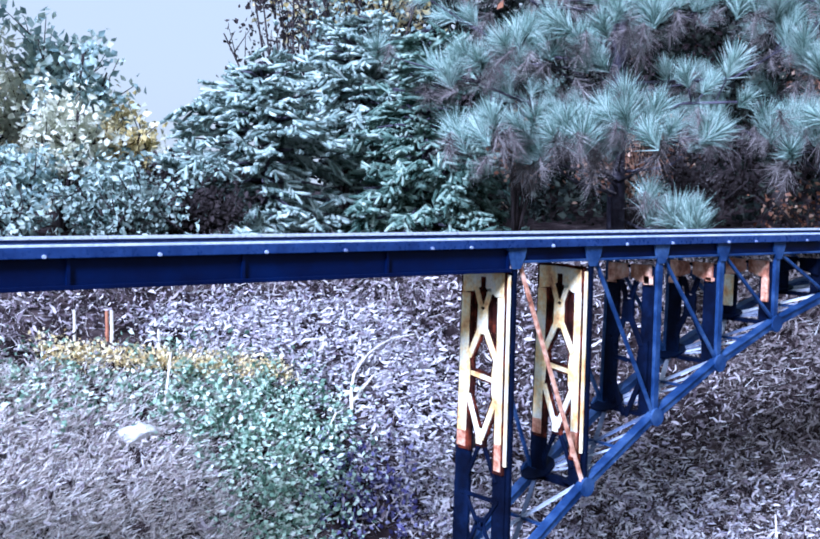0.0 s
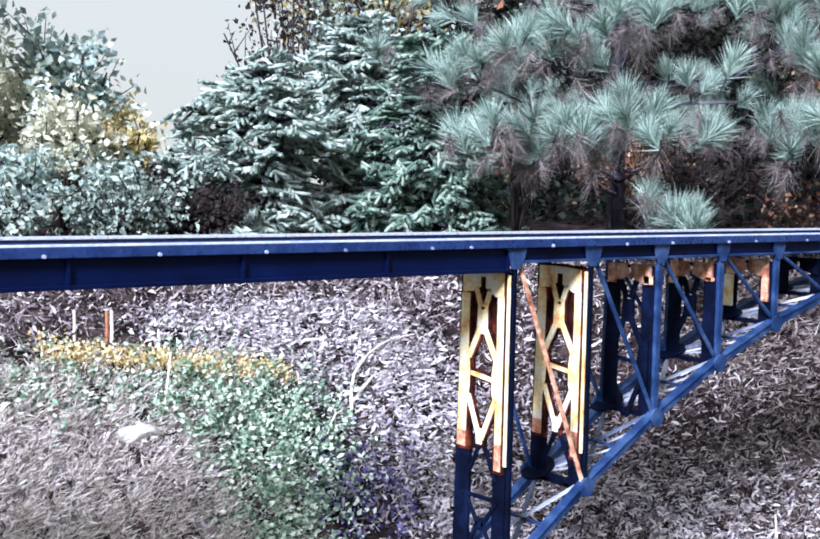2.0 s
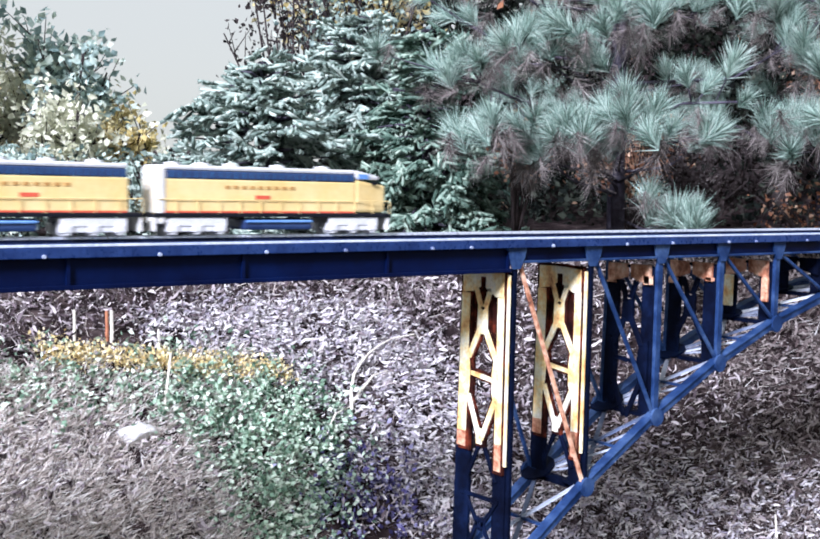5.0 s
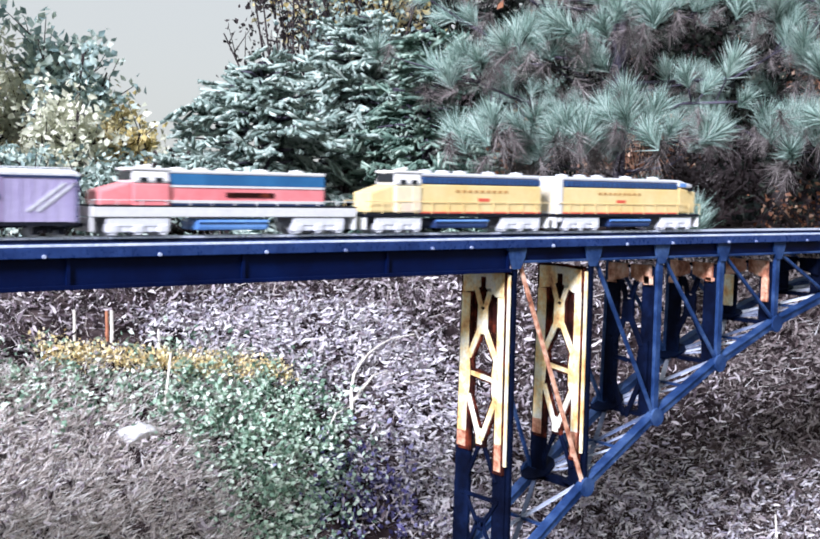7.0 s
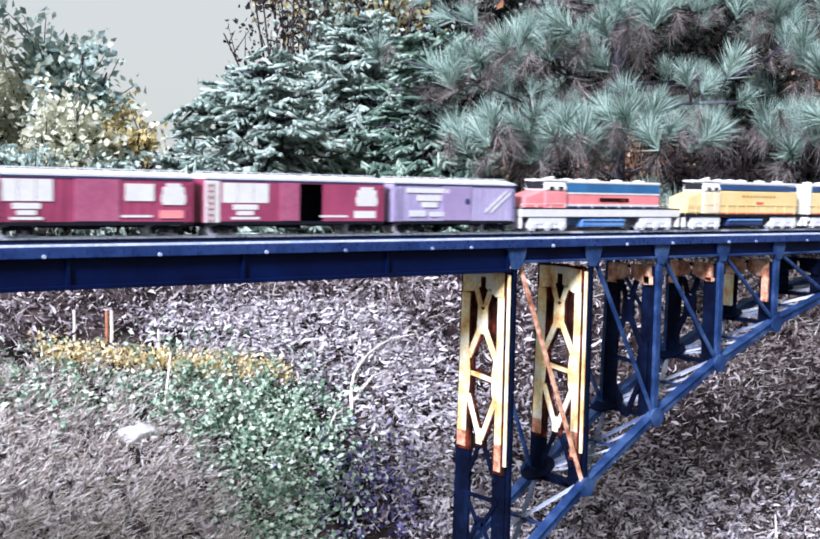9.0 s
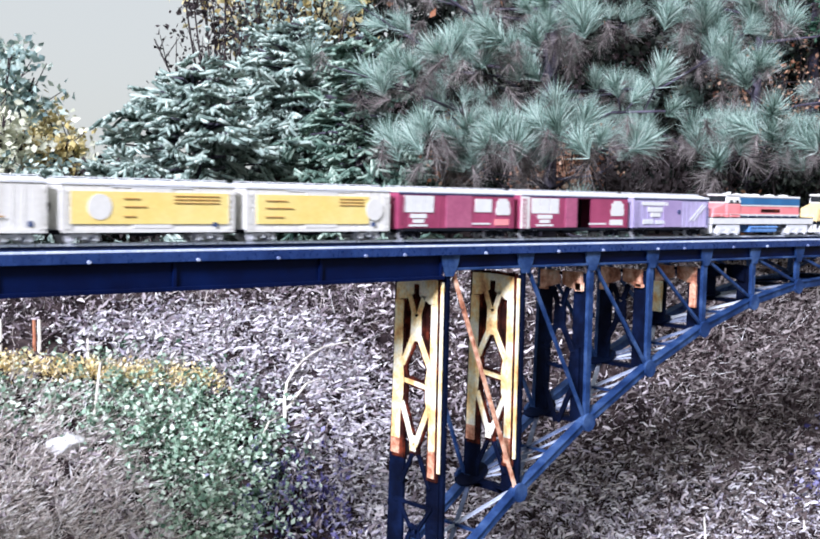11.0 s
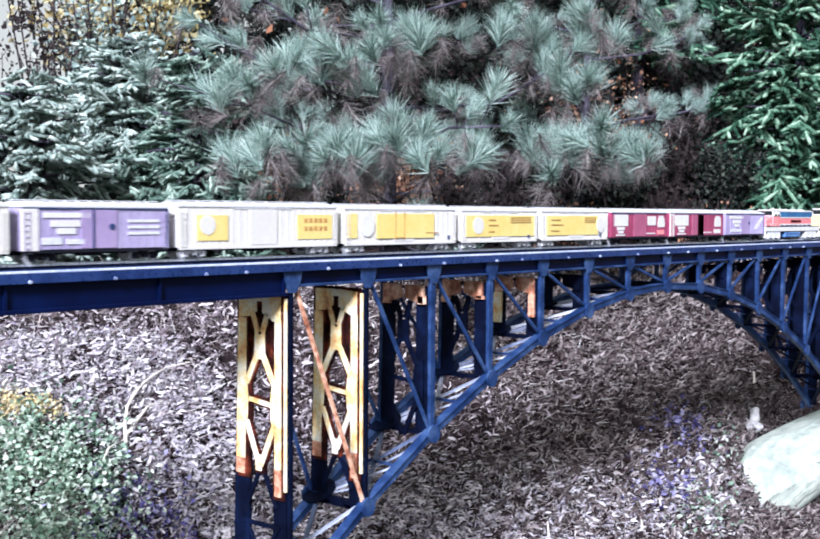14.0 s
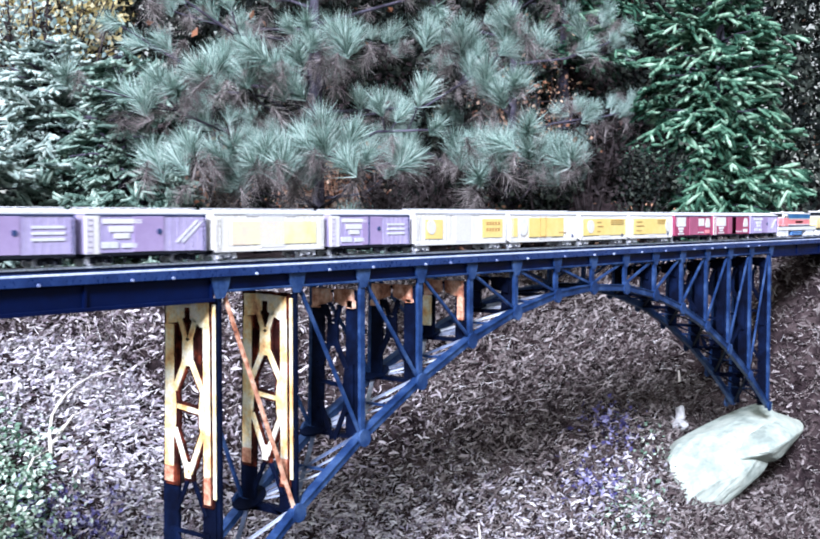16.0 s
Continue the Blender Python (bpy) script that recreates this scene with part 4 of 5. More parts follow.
def couple():
    at = 0.0

    def add(ob, length):
        nonlocal at
        TRAIN.append((ob, at + length / 2))
        at += length

    add(diesel("amber yellow diesel locomotive with pale grey roof, leading", M_AMBER, M_ROOF, M_NAVY, 1, 0.745, flush=True), 0.745)
    add(diesel("amber yellow diesel locomotive coupled back to front", M_AMBER, M_ROOF, M_NAVY, -1, 0.745), 0.745)
    add(diesel("salmon orange diesel locomotive with teal band and white trucks", M_ORANGE, M_WHITE, M_TEAL, -1, 0.79, lilac=True), 0.79)
    add(box_car(0.50, M_LILAC, M_LILAC_DOOR, "lilac grey box car with white lettering and slanted stripe", "lilac"), 0.50)
    add(box_car(0.59, M_MAROON, M_MAROON_DOOR, "maroon box car with its side door open", "maroon_open", open_door=True, lit_end=True), 0.59)
    add(box_car(0.53, M_MAROON, M_MAROON_DOOR, "maroon box car with white lettering, door closed", "maroon"), 0.53)
    add(box_car(0.535, M_IVORY, M_IVORY, "ivory and yellow refrigerator car with small brown print", "yellow_mirror", tall=0.160), 0.535)
    add(box_car(0.515, M_IVORY, M_IVORY, "ivory and yellow refrigerator car with small brown print", "yellow_short", tall=0.160), 0.515)
    add(box_car(0.61, M_IVORY, M_IVORY, "ivory box car with yellow door and round herald", "yellow_door", tall=0.162), 0.61)
    add(box_car(0.665, M_IVORY, M_IVORY, "long ivory auto parts car with yellow lettered panel", "yellow_long", tall=0.165), 0.665)
    add(box_car(0.48, M_LILAC, M_LILAC_DOOR, "lilac grey box car with pale lettering", "lilac_b", lit_end=True), 0.48)
    add(box_car(0.535, M_IVORY, M_IVORY, "ivory box car with faded yellow and salmon side", "yellow_faded", tall=0.160), 0.535)
    add(box_car(0.47, M_LILAC, M_LILAC_DOOR, "lilac grey box car with white lettering and slanted stripe", "lilac", lit_end=True), 0.47)
    add(box_car(0.48, M_LILAC, M_LILAC_DOOR, "lilac grey box car with pale lettering", "lilac_b", lit_end=True), 0.48)


couple()
# seconds, and where the nose of the train is along the track
NOSE = [(0.0, -3.80), (1.75, -2.62), (3.5, -1.44), (4.2, -0.96), (6.3, 0.48), (7.0, 0.965), (8.2, 1.80), (10.5, 3.38), (12.5, 4.80), (13.5, 5.49), (15.0, 6.55), (16.0, 7.265)]


def motions():
    for ob, back in TRAIN:
        walk(ob, [(t, pose(n - back, WIDE / 2, 1.0)) for t, n in NOSE])


# ---- plants ----
RNG = np.random.default_rng(11)


def unit(v):
    return v / np.maximum(np.linalg.norm(v, axis=-1, keepdims=True), 1e-9)


def frames_for(d, spin=None):
    """Turns that carry x onto d, with a free or given up."""
    d = unit(d)
    up = RNG.normal(size=d.shape) if spin is None else np.broadcast_to(spin, d.shape)
    s = unit(np.cross(up, d))
    u = np.cross(d, s)
    return np.stack([d, s, u], -1)


def scatter(verts, faces, turns, scales, places):
    """Copies of one small template joined into arrays."""
    v = np.einsum("mij,nj->mni", turns, verts) * scales[:, None, None] + places[:, None, :]
    m, n = v.shape[:2]
    f = faces[None] + (np.arange(m) * n)[:, None, None]
    return v.reshape(-1, 3), f.reshape(-1, faces.shape[1])


def joined(name, chunks, material):
    vs, fs, base = [], [], 0
    for v, f in chunks:
        vs.append(v)
        fs.append(f + base)
        base += len(v)
    v, f = np.concatenate(vs), np.concatenate(fs)
    me = bpy.data.meshes.new(name)
    me.vertices.add(len(v))
    me.vertices.foreach_set("co", v.astype(np.float32).ravel())
    k = f.shape[1]
    me.loops.add(f.size)
    me.loops.foreach_set("vertex_index", f.astype(np.int32).ravel())
    me.polygons.add(len(f))
    me.polygons.foreach_set("loop_start", np.arange(len(f), dtype=np.int32) * k)
    me.polygons.foreach_set("loop_total", np.full(len(f), k, dtype=np.int32))
    me.update(calc_edges=True)
    me.validate()
    me.materials.append(material)
    return me


def blades(o, d, length, width):
    """Narrow triangles from o along d."""
    s = unit(np.cross(d, RNG.normal(size=d.shape))) * np.reshape(width, (-1, 1)) / 2
    v = np.stack([o - s, o + s, o + d * np.reshape(length, (-1, 1))], 1)
    n = len(v)
    return v.reshape(-1, 3), np.arange(n * 3).reshape(n, 3)


def tuft_template(n=170, length=1.0, width=0.022, cone=0.35):
    """A pine shoot: long needles that fan out round a short tip along x."""
    d = RNG.normal(size=(n, 3))
    d[:, 0] = np.abs(d[:, 0]) + cone
    d = unit(d)
    o = np.zeros((n, 3))
    o[:, 0] = RNG.uniform(-0.35, 0.25, n)
    return blades(o, d, RNG.uniform(0.6, 1.0, n) * length, np.full(n, width))


def spray_template(rows=9, needles=16, needle=0.16, width=0.035, droop=0.12, finger=0.0):
    """A flat spray of a spruce or fir: a stem along x with side twigs, all set with short needles."""
    os_, ds_ = [], []

    def dress(p, q, k):
        t = np.linspace(0.05, 1, k)[:, None]
        pts = p + (q - p) * t
        ax = unit(q - p)
        e = RNG.normal(size=(k, 3)) * [1, 1, 0.75]
        e = unit(e - ax * (e @ ax)[:, None])
        os_.append(pts)
        ds_.append(unit(e + ax * 0.75))
        if finger:
            tube(p, q, finger)

    vs, fs = [], []

    def tube(p, q, r):
        """A needle-clad twig's dense core, five-sided, blunt at its tip."""
        fr = frames_for((q - p)[None])[0]
        a = np.arange(5) * 2 * math.pi / 5
        ring = np.stack([np.zeros(5), np.cos(a), np.sin(a)], -1)
        b = sum(len(v) for v in vs)
        for f, k in ((0.0, 0.6), (0.6, 1.0), (1.0, 0.72)):
            vs.append(p + (q - p) * f + (ring * r * k * RNG.uniform(0.8, 1.2, (5, 1))) @ fr.T)
        for lay in (0, 5):
            for i in range(5):
                j = (i + 1) % 5
                fs.extend([[b + lay + i, b + lay + j, b + lay + 5 + j], [b + lay + i, b + lay + 5 + j, b + lay + 5 + i]])
        fs.extend([[b + 10, b + 11, b + 12], [b + 10, b + 12, b + 13], [b + 10, b + 13, b + 14]])

    dress(np.array([0.0, 0, 0]), np.array([1.0, 0, -droop]), needles * 2)
    for i in range(rows):
        x = 0.12 + 0.8 * i / rows
        ln0 = 0.56 * (1 - 0.62 * i / rows) + 0.06
        for s in (-1, 1):
            ln, fan = ln0 * RNG.uniform(0.55, 1.3), RNG.uniform(0.45, 1.05)
            xx = x + RNG.uniform(-0.09, 0.09)
            a = np.array([xx, 0, -droop * xx * xx])
            b = a + np.array([ln * math.cos(fan), s * ln * math.sin(fan), -0.04 - droop * ln + RNG.uniform(-0.16, 0.20) * ln])
            dress(a, b, max(5, int(needles * (0.4 + ln))))
    o, d = np.concatenate(os_), np.concatenate(ds_)
    v, f = blades(o, d, RNG.uniform(0.7, 1.1, len(o)) * needle, np.full(len(o), width))
    if finger:
        f = np.concatenate([f, np.array(fs) + len(v)])
        v = np.concatenate([v] + vs)
    return v, f


LEAF = (np.array([[0, 0, 0], [0.45, 0.32, 0.10], [1, 0, -0.05], [0.45, -0.32, 0.10]], float), np.array([[0, 1, 2], [0, 2, 3]]))
CURL = (np.array([[0, -0.07, 0], [0, 0.08, 0], [0.5, -0.14, 0.20], [0.5, 0.13, 0.26], [1, -0.06, 0.02], [1, 0.05, 0.06]], float), np.array([[0, 2, 1], [1, 2, 3], [2, 4, 3], [3, 4, 5]]))


def tree_parts(name, label, category, trunk_bm, trunk_mat, crowns, group=""):
    t = thing(name, label, category, group=group)
    part("trunk", trunk_bm, trunk_mat, t, smooth=True)
    for nm, chunks, m in crowns:
        part(nm, joined(nm, chunks, m), m, t)
    return t


def limb(bm, pts, r0, r1, seg=6):
    """One continuous tapered tube along pts, closed at both ends."""
    pts = [Vector(p) for p in pts]
    n = len(pts)
    rings = []
    side = None
    for i, p in enumerate(pts):
        d = (pts[min(i + 1, n - 1)] - pts[max(i - 1, 0)]).normalized()
        if side is None:
            side = d.orthogonal().normalized()
        side = (side - d * side.dot(d)).normalized()
        up = d.cross(side)
        r = r0 + (r1 - r0) * i / (n - 1)
        rings.append([bm.verts.new(p + (side * math.cos(2 * math.pi * k / seg) + up * math.sin(2 * math.pi * k / seg)) * r) for k in range(seg)])
    for a, b in zip(rings, rings[1:]):
        for k in range(seg):
            bm.faces.new((a[k], a[(k + 1) % seg], b[(k + 1) % seg], b[k]))
    bm.faces.new(rings[0][::-1])
    bm.faces.new(rings[-1])


def conifer(name, label, base, height, radius, needle_mat, whorls, per, sprays, spray_len, sag=-0.15, low=0.05, taper=1.0, gap=None):
    """A tiered conifer: boughs in whorls, each carrying overlapping sprays along its outer part."""
    bx, by, bz = base
    bm = B()
    limb(bm, [(bx, by, bz - 0.1), (bx + 0.02, by, bz + height * 0.5), (bx, by + 0.02, bz + height)], 0.035 + height * 0.012, 0.006, 8)
    turns, scales, places = [], [], []
    for i in range(whorls):
        u = i / (whorls - 1)
        z = bz + height * (low + (1 - low) * u)
        r = radius * (1 - u) ** taper + 0.06
        for j in range(max(4, int(per * (1 - 0.6 * u)))):
            a = 2 * math.pi * (j + RNG.uniform(-0.35, 0.35)) / max(4, int(per * (1 - 0.6 * u))) + i * 0.7
            rr = r * RNG.uniform(0.62, 1.15)
            if gap and u < gap[2] and gap[0] < (a + math.pi) % (2 * math.pi) - math.pi < gap[1]:
                continue
            tilt = sag + 0.5 * u + RNG.uniform(-0.1, 0.1)
            d = np.array([math.cos(a), math.sin(a), tilt])
            tip = np.array([bx, by, z]) + d * rr
            limb(bm, [(bx, by, z), tuple(np.array([bx, by, z]) * 0.6 + tip * 0.4 + [0, 0, 0.02]), tuple(np.array([bx, by, z]) * 0.25 + tip * 0.75)], 0.011, 0.004, 5)
            n = max(3, int(rr / spray_len * 2.6))
            for q in range(n):
                f = 1 - 0.8 * q / n
                p = np.array([bx, by, z]) * (1 - f) + tip * f + RNG.normal(size=3) * 0.02
                if f > 0.55 and noise.noise(Vector(p) * 4.2) < -0.10:
                    continue  # an opening in the outer foliage
                side = RNG.uniform(-1.1, 1.1) if q else 0
                dd = np.array([math.cos(a + side), math.sin(a + side), tilt - 0.10 + RNG.uniform(-0.5, 0.45)])
                places.append(p - unit(dd) * spray_len * 0.45 + [RNG.normal() * 0.05, RNG.normal() * 0.05, RNG.uniform(-0.08, 0.06)])
                turns.append(frames_for(dd[None], np.array([RNG.uniform(-0.7, 0.7), RNG.uniform(-0.7, 0.7), 1.0]))[0])
                scales.append(spray_len * RNG.uniform(0.75, 1.2))
    turns, scales, places = np.array(turns), np.array(scales), np.array(places)
    kind = RNG.integers(0, len(sprays), len(places))
    chunks = [scatter(*sp, turns[kind == i], scales[kind == i], places[kind == i]) for i, sp in enumerate(sprays)]
    return tree_parts(name, label, "tree", bm, M_BARK, [("crown", chunks, needle_mat)], group="conifers")


SPRUCE_SPRAYS = [spray_template(rows, 36, 0.12, 0.032, droop, 0.064) for rows, droop in ((3, 0.10), (4, 0.25), (3, 0.40), (3, 0.0))]
FIR_SPRAYS = [spray_template(rows, 34, 0.12, 0.030, droop, 0.062) for rows, droop in ((3, 0.05), (3, 0.22), (2, 0.40))]
conifer("spruce_tree", "bushy blue-green spruce with drooping silvery sprays", (0.83, 2.95, 0.85), 0.92, 0.66, M_SPRUCE, 12, 19, SPRUCE_SPRAYS, 0.165, sag=-0.10, taper=0.62, low=0.06, gap=(-1.7, -0.5, 0.5))
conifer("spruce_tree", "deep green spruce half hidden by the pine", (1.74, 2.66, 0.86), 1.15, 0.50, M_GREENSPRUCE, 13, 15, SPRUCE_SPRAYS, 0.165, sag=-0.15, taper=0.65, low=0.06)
conifer("spruce_tree", "tall grey-green spruce standing behind the others", (1.88, 3.50, 0.88), 1.30, 0.58, M_SPRUCE, 13, 14, SPRUCE_SPRAYS, 0.17, sag=-0.10, taper=0.6, low=0.45)
conifer("fir_tree", "fresh green fir with layered boughs", (6.72, 1.18, 0.9), 3.2, 0.62, M_FIR, 21, 14, FIR_SPRAYS, 0.25, sag=-0.08, taper=0.42)
conifer("fir_tree", "dim green fir standing back in the wood", (6.35, 2.45, 1.0), 3.2, 0.6, M_FIR, 10, 9, FIR_SPRAYS, 0.25, sag=-0.12, taper=0.45, low=0.5)


def pine(name, label, base, height, lean, limbs, tufts_per, needle, fronds=(), reach=1.25, old=1):
    """A loose pine: bare crooked limbs that end in round brushes of long needles."""
    base = np.array(base, float)
    top = base + [lean[0], lean[1], height]
    bm = B()
    limb(bm, [tuple(base - [0, 0, 0.1]), tuple(base * 0.5 + top * 0.5 + [0.03, 0, 0]), tuple(top)], 0.042, 0.015, 10)
    tt, ts, tp = [], [], []
    dt, ds, dp = [], [], []
    for i in range(limbs):
        u = 0.15 + 0.85 * i / limbs
        a = i * 2.4 + RNG.uniform(-0.4, 0.4)
        r = (reach - 0.36 * reach * u) * RNG.uniform(0.55, 1.1)
        p0 = base + (top - base) * u
        p1 = p0 + np.array([math.cos(a) * r * 0.55, math.sin(a) * r * 0.55, r * RNG.uniform(-0.02, 0.22)])
        p2 = p0 + np.array([math.cos(a) * r, math.sin(a) * r, r * RNG.uniform(0.05, 0.4)])
        limb(bm, [tuple(p0), tuple(p1), tuple(p2)], 0.011, 0.005, 6)
        for q in range(tufts_per):
            f = RNG.uniform(0.45, 1.0) if q else 1.0
            at = p0 + (p1 - p0) * f * 2 if f < 0.5 else p1 + (p2 - p1) * (f - 0.5) * 2
            dd = unit(np.array([math.cos(a) * 0.7, math.sin(a) * 0.7, 0.85]) + RNG.normal(size=3) * 0.5)
            tip = at + dd * RNG.uniform(0.08, 0.26) * (q > 0)
            rod(bm, tuple(at), tuple(tip + dd * 0.01), 0.005, 0.003, 5)
            tt.append(frames_for(dd[None])[0])
            ts.append(needle * RNG.uniform(0.75, 1.15))
            tp.append(tip)
            for _ in range(old):
                dt.append(frames_for((dd * 0.3 + [0, 0, -0.9] + RNG.normal(size=3) * 0.4)[None])[0])
                ds.append(needle * RNG.uniform(0.8, 1.3))
                dp.append(at + RNG.normal(size=3) * 0.07)
    for fr in fronds:
        fr = np.array(fr, float)
        u = min(max((fr[2] - base[2] - 0.25) / height, 0.05), 0.9)
        p0 = base + (top - base) * u
        out = unit(fr - p0)
        mid = p0 * 0.5 + fr * 0.5 + [0, 0, -0.05]
        limb(bm, [tuple(p0), tuple(mid), tuple(fr)], 0.010, 0.005, 6)
        for q in range(8):
            dd = unit(out * 0.45 + [0, 0, 0.9] + RNG.normal(size=3) * 0.4)
            at = fr + RNG.normal(size=3) * [0.11, 0.11, 0.05] * (q > 0)
            rod(bm, tuple(mid * 0.3 + fr * 0.7), tuple(at), 0.005, 0.003, 5)
            tt.append(frames_for(dd[None])[0])
            ts.append(needle * RNG.uniform(1.0, 1.3))
            tp.append(at)
            for _ in range(old):
                dt.append(frames_for((out * 0.2 + [0, 0, -0.9] + RNG.normal(size=3) * 0.35)[None])[0])
                ds.append(needle * RNG.uniform(0.9, 1.3))
                dp.append(at + [0, 0, -0.05] + RNG.normal(size=3) * 0.06)
    tv = scatter(*TUFT, np.array(tt), np.array(ts), np.array(tp))
    dv = scatter(*OLD, np.array(dt), np.array(ds), np.array(dp))
    return tree_parts(name, label, "tree", bm, M_BARK, [("crown", [tv], M_PINE), ("old_needles", [dv], M_DEADPINE)], group="pine trees")


TUFT = tuft_template(230, 1.0, 0.032, 1.0)
OLD = tuft_template(110, 1.0, 0.014, 0.30)
pine("pine_tree", "grey-green pine with long needle brushes and mauve bark", (2.59, 1.92, 0.85), 2.6, (-0.05, 0.05), 22, 4, 0.145,
     [(1.57, 1.91, 1.45), (1.79, 1.85, 1.36), (1.79, 1.56, 1.44), (2.04, 1.6, 1.39), (1.99, 1.34, 1.50), (2.21, 1.25, 1.43), (2.09, 1.1, 0.98), (1.54, 2.16, 1.75), (1.73, 1.84, 1.9), (2.03, 1.68, 1.9), (2.35, 1.6, 2.05)])
pine("pine_tree", "tall pine with long grey-green needle brushes", (4.6, 1.9, 0.88), 3.0, (0.1, 0.0), 14, 4, 0.15,
     [(3.22, 1.06, 1.44), (3.37, 0.98, 1.56), (3.29, 1.3, 1.51), (3.38, 1.28, 1.92), (3.86, 1.16, 1.46), (3.34, 1.45, 2.18), (3.71, 1.23, 2.27)], 0.8)
pine("pine_tree", "tall dense pine standing deeper in the garden", (3.62, 2.9, 0.9), 3.6, (0.0, 0.1), 18, 4, 0.16)
pine("pine_tree", "tall thin pine near the wood", (6.16, 2.6, 1.0), 3.8, (0.0, 0.1), 20, 4, 0.16)


def leafy(name, label, base, height, spread, material, leaves, size, stems=9, category="tree", squash=1.0, twig=0.28):
    """A broad-leaved tree or shrub: forking stems and loose leaves round their ends, with gaps."""
    base = np.array(base, float)
    leaves, size = int(leaves * 1.5), size * 0.88
    bm = B()
    ends = []
    for i in range(stems):
        a = 2 * math.pi * i / stems + RNG.uniform(-0.3, 0.3)
        r = spread * RNG.uniform(0.15, 0.75)
        mid = base + [math.cos(a) * r * 0.4, math.sin(a) * r * 0.4, height * RNG.uniform(0.3, 0.5)]
        end = base + [math.cos(a) * r, math.sin(a) * r, height * RNG.uniform(0.6, 1.0) * squash]
        limb(bm, [tuple(base - [0, 0, 0.08]), tuple(mid), tuple(end)], 0.014, 0.005, 6)
        for j in range(7):
            f = RNG.uniform(0.15, 1.0)
            s = mid + (end - mid) * f
            e = s + np.clip(RNG.normal(size=3), -1.2, 1.2) * spread * twig + [0, 0, 0.1 * height]
            rod(bm, tuple(s), tuple(e), 0.005, 0.002, 5)
            ends += [e, (s + e) / 2, s]
    ends = np.array(ends)
    pick = RNG.integers(0, len(ends), leaves)
    pos = ends[pick] + RNG.normal(size=(leaves, 3)) * (spread * 0.075)
    d = RNG.normal(size=(leaves, 3)) + [0, 0, -0.2]
    v, f = scatter(*LEAF, frames_for(d), size * RNG.uniform(0.6, 1.3, leaves), pos)
    return tree_parts(name, label, category, bm, M_TWIG, [("crown", [(v, f)], material)], group="shrubs" if category == "shrub" else "broadleaf trees")


leafy("broadleaf_tree", "blue-grey leaved tree with open crown", (0.08, 3.9, 0.9), 1.15, 0.42, M_BLUELEAF, 1300, 0.065, 11)
leafy("broadleaf_tree", "tall blue-grey leaved tree at the garden's edge", (-0.62, 3.9, 0.9), 1.9, 0.5, M_BLUELEAF, 1800, 0.07, 12)
leafy("shrub", "pale cream-leaved shrub with bare stems", (-0.12, 3.4, 0.9), 0.62, 0.36, M_CREAMTWIG, 1500, 0.055, 10, "shrub")
leafy("shrub", "golden yellow autumn shrub", (0.34, 3.6, 0.9), 0.55, 0.26, M_GOLD, 600, 0.05, 8, "shrub")
leafy("shrub", "low blue-green shrub behind the bridge", (-0.50, 3.0, 0.9), 0.34, 0.36, M_BLUELEAF, 1100, 0.045, 9, "shrub")
leafy("shrub", "low dark twiggy shrub under the trees", (0.28, 2.9, 0.9), 0.30, 0.30, M_TWIG, 500, 0.04, 9, "shrub")
leafy("shrub", "low grey-green shrub beside the spruce", (0.05, 3.05, 0.9), 0.30, 0.34, M_SPRUCE, 900, 0.045, 9, "shrub")
leafy("broadleaf_tree", "thin half-bare tree with dark twigs and few leaves", (1.85, 4.3, 0.9), 1.75, 0.7, M_TWIG, 600, 0.05, 13, twig=0.16)
leafy("broadleaf_tree", "pale golden tree behind the spruce", (2.6, 4.6, 0.9), 2.7, 0.9, M_GOLD, 2200, 0.06, 14)
leafy("broadleaf_tree", "pale grey-green tree with thin crown behind the spruce", (2.1, 4.0, 0.9), 1.9, 0.75, M_BLUELEAF, 900, 0.05, 13, twig=0.16)
leafy("shrub", "russet autumn shrub between the pines", (3.2, 2.35, 0.9), 0.62, 0.5, M_RUSSET, 900, 0.042, 9, "shrub")
leafy("shrub", "russet autumn shrub in the shade of the pines", (5.2, 2.1, 0.9), 1.5, 0.75, M_RUSSET, 560, 0.036, 9, "shrub")
leafy("shrub", "dim twiggy undergrowth beside the fir", (5.55, 1.75, 0.9), 0.85, 0.5, M_TWIG, 700, 0.05, 11, "shrub")
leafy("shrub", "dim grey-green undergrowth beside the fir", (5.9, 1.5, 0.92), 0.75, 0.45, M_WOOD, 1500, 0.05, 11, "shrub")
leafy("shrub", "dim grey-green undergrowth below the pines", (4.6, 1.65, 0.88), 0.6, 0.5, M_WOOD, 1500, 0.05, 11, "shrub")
leafy("shrub", "dark twiggy undergrowth at the pine's foot", (3.1, 1.75, 0.86), 0.5, 0.45, M_TWIG, 700, 0.045, 11, "shrub")
leafy("shrub", "low russet undergrowth at the foot of the pines", (3.9, 1.55, 0.86), 0.22, 0.40, M_RUSSET, 140, 0.04, 8, "shrub")
leafy("shrub", "low russet undergrowth at the edge of the wood", (5.3, 1.35, 0.9), 0.22, 0.45, M_RUSSET, 150, 0.04, 8, "shrub")
leafy("shrub", "russet autumn shrub beneath the spruce", (1.95, 2.1, 0.9), 0.6, 0.3, M_RUSSET, 160, 0.04, 7, "shrub")
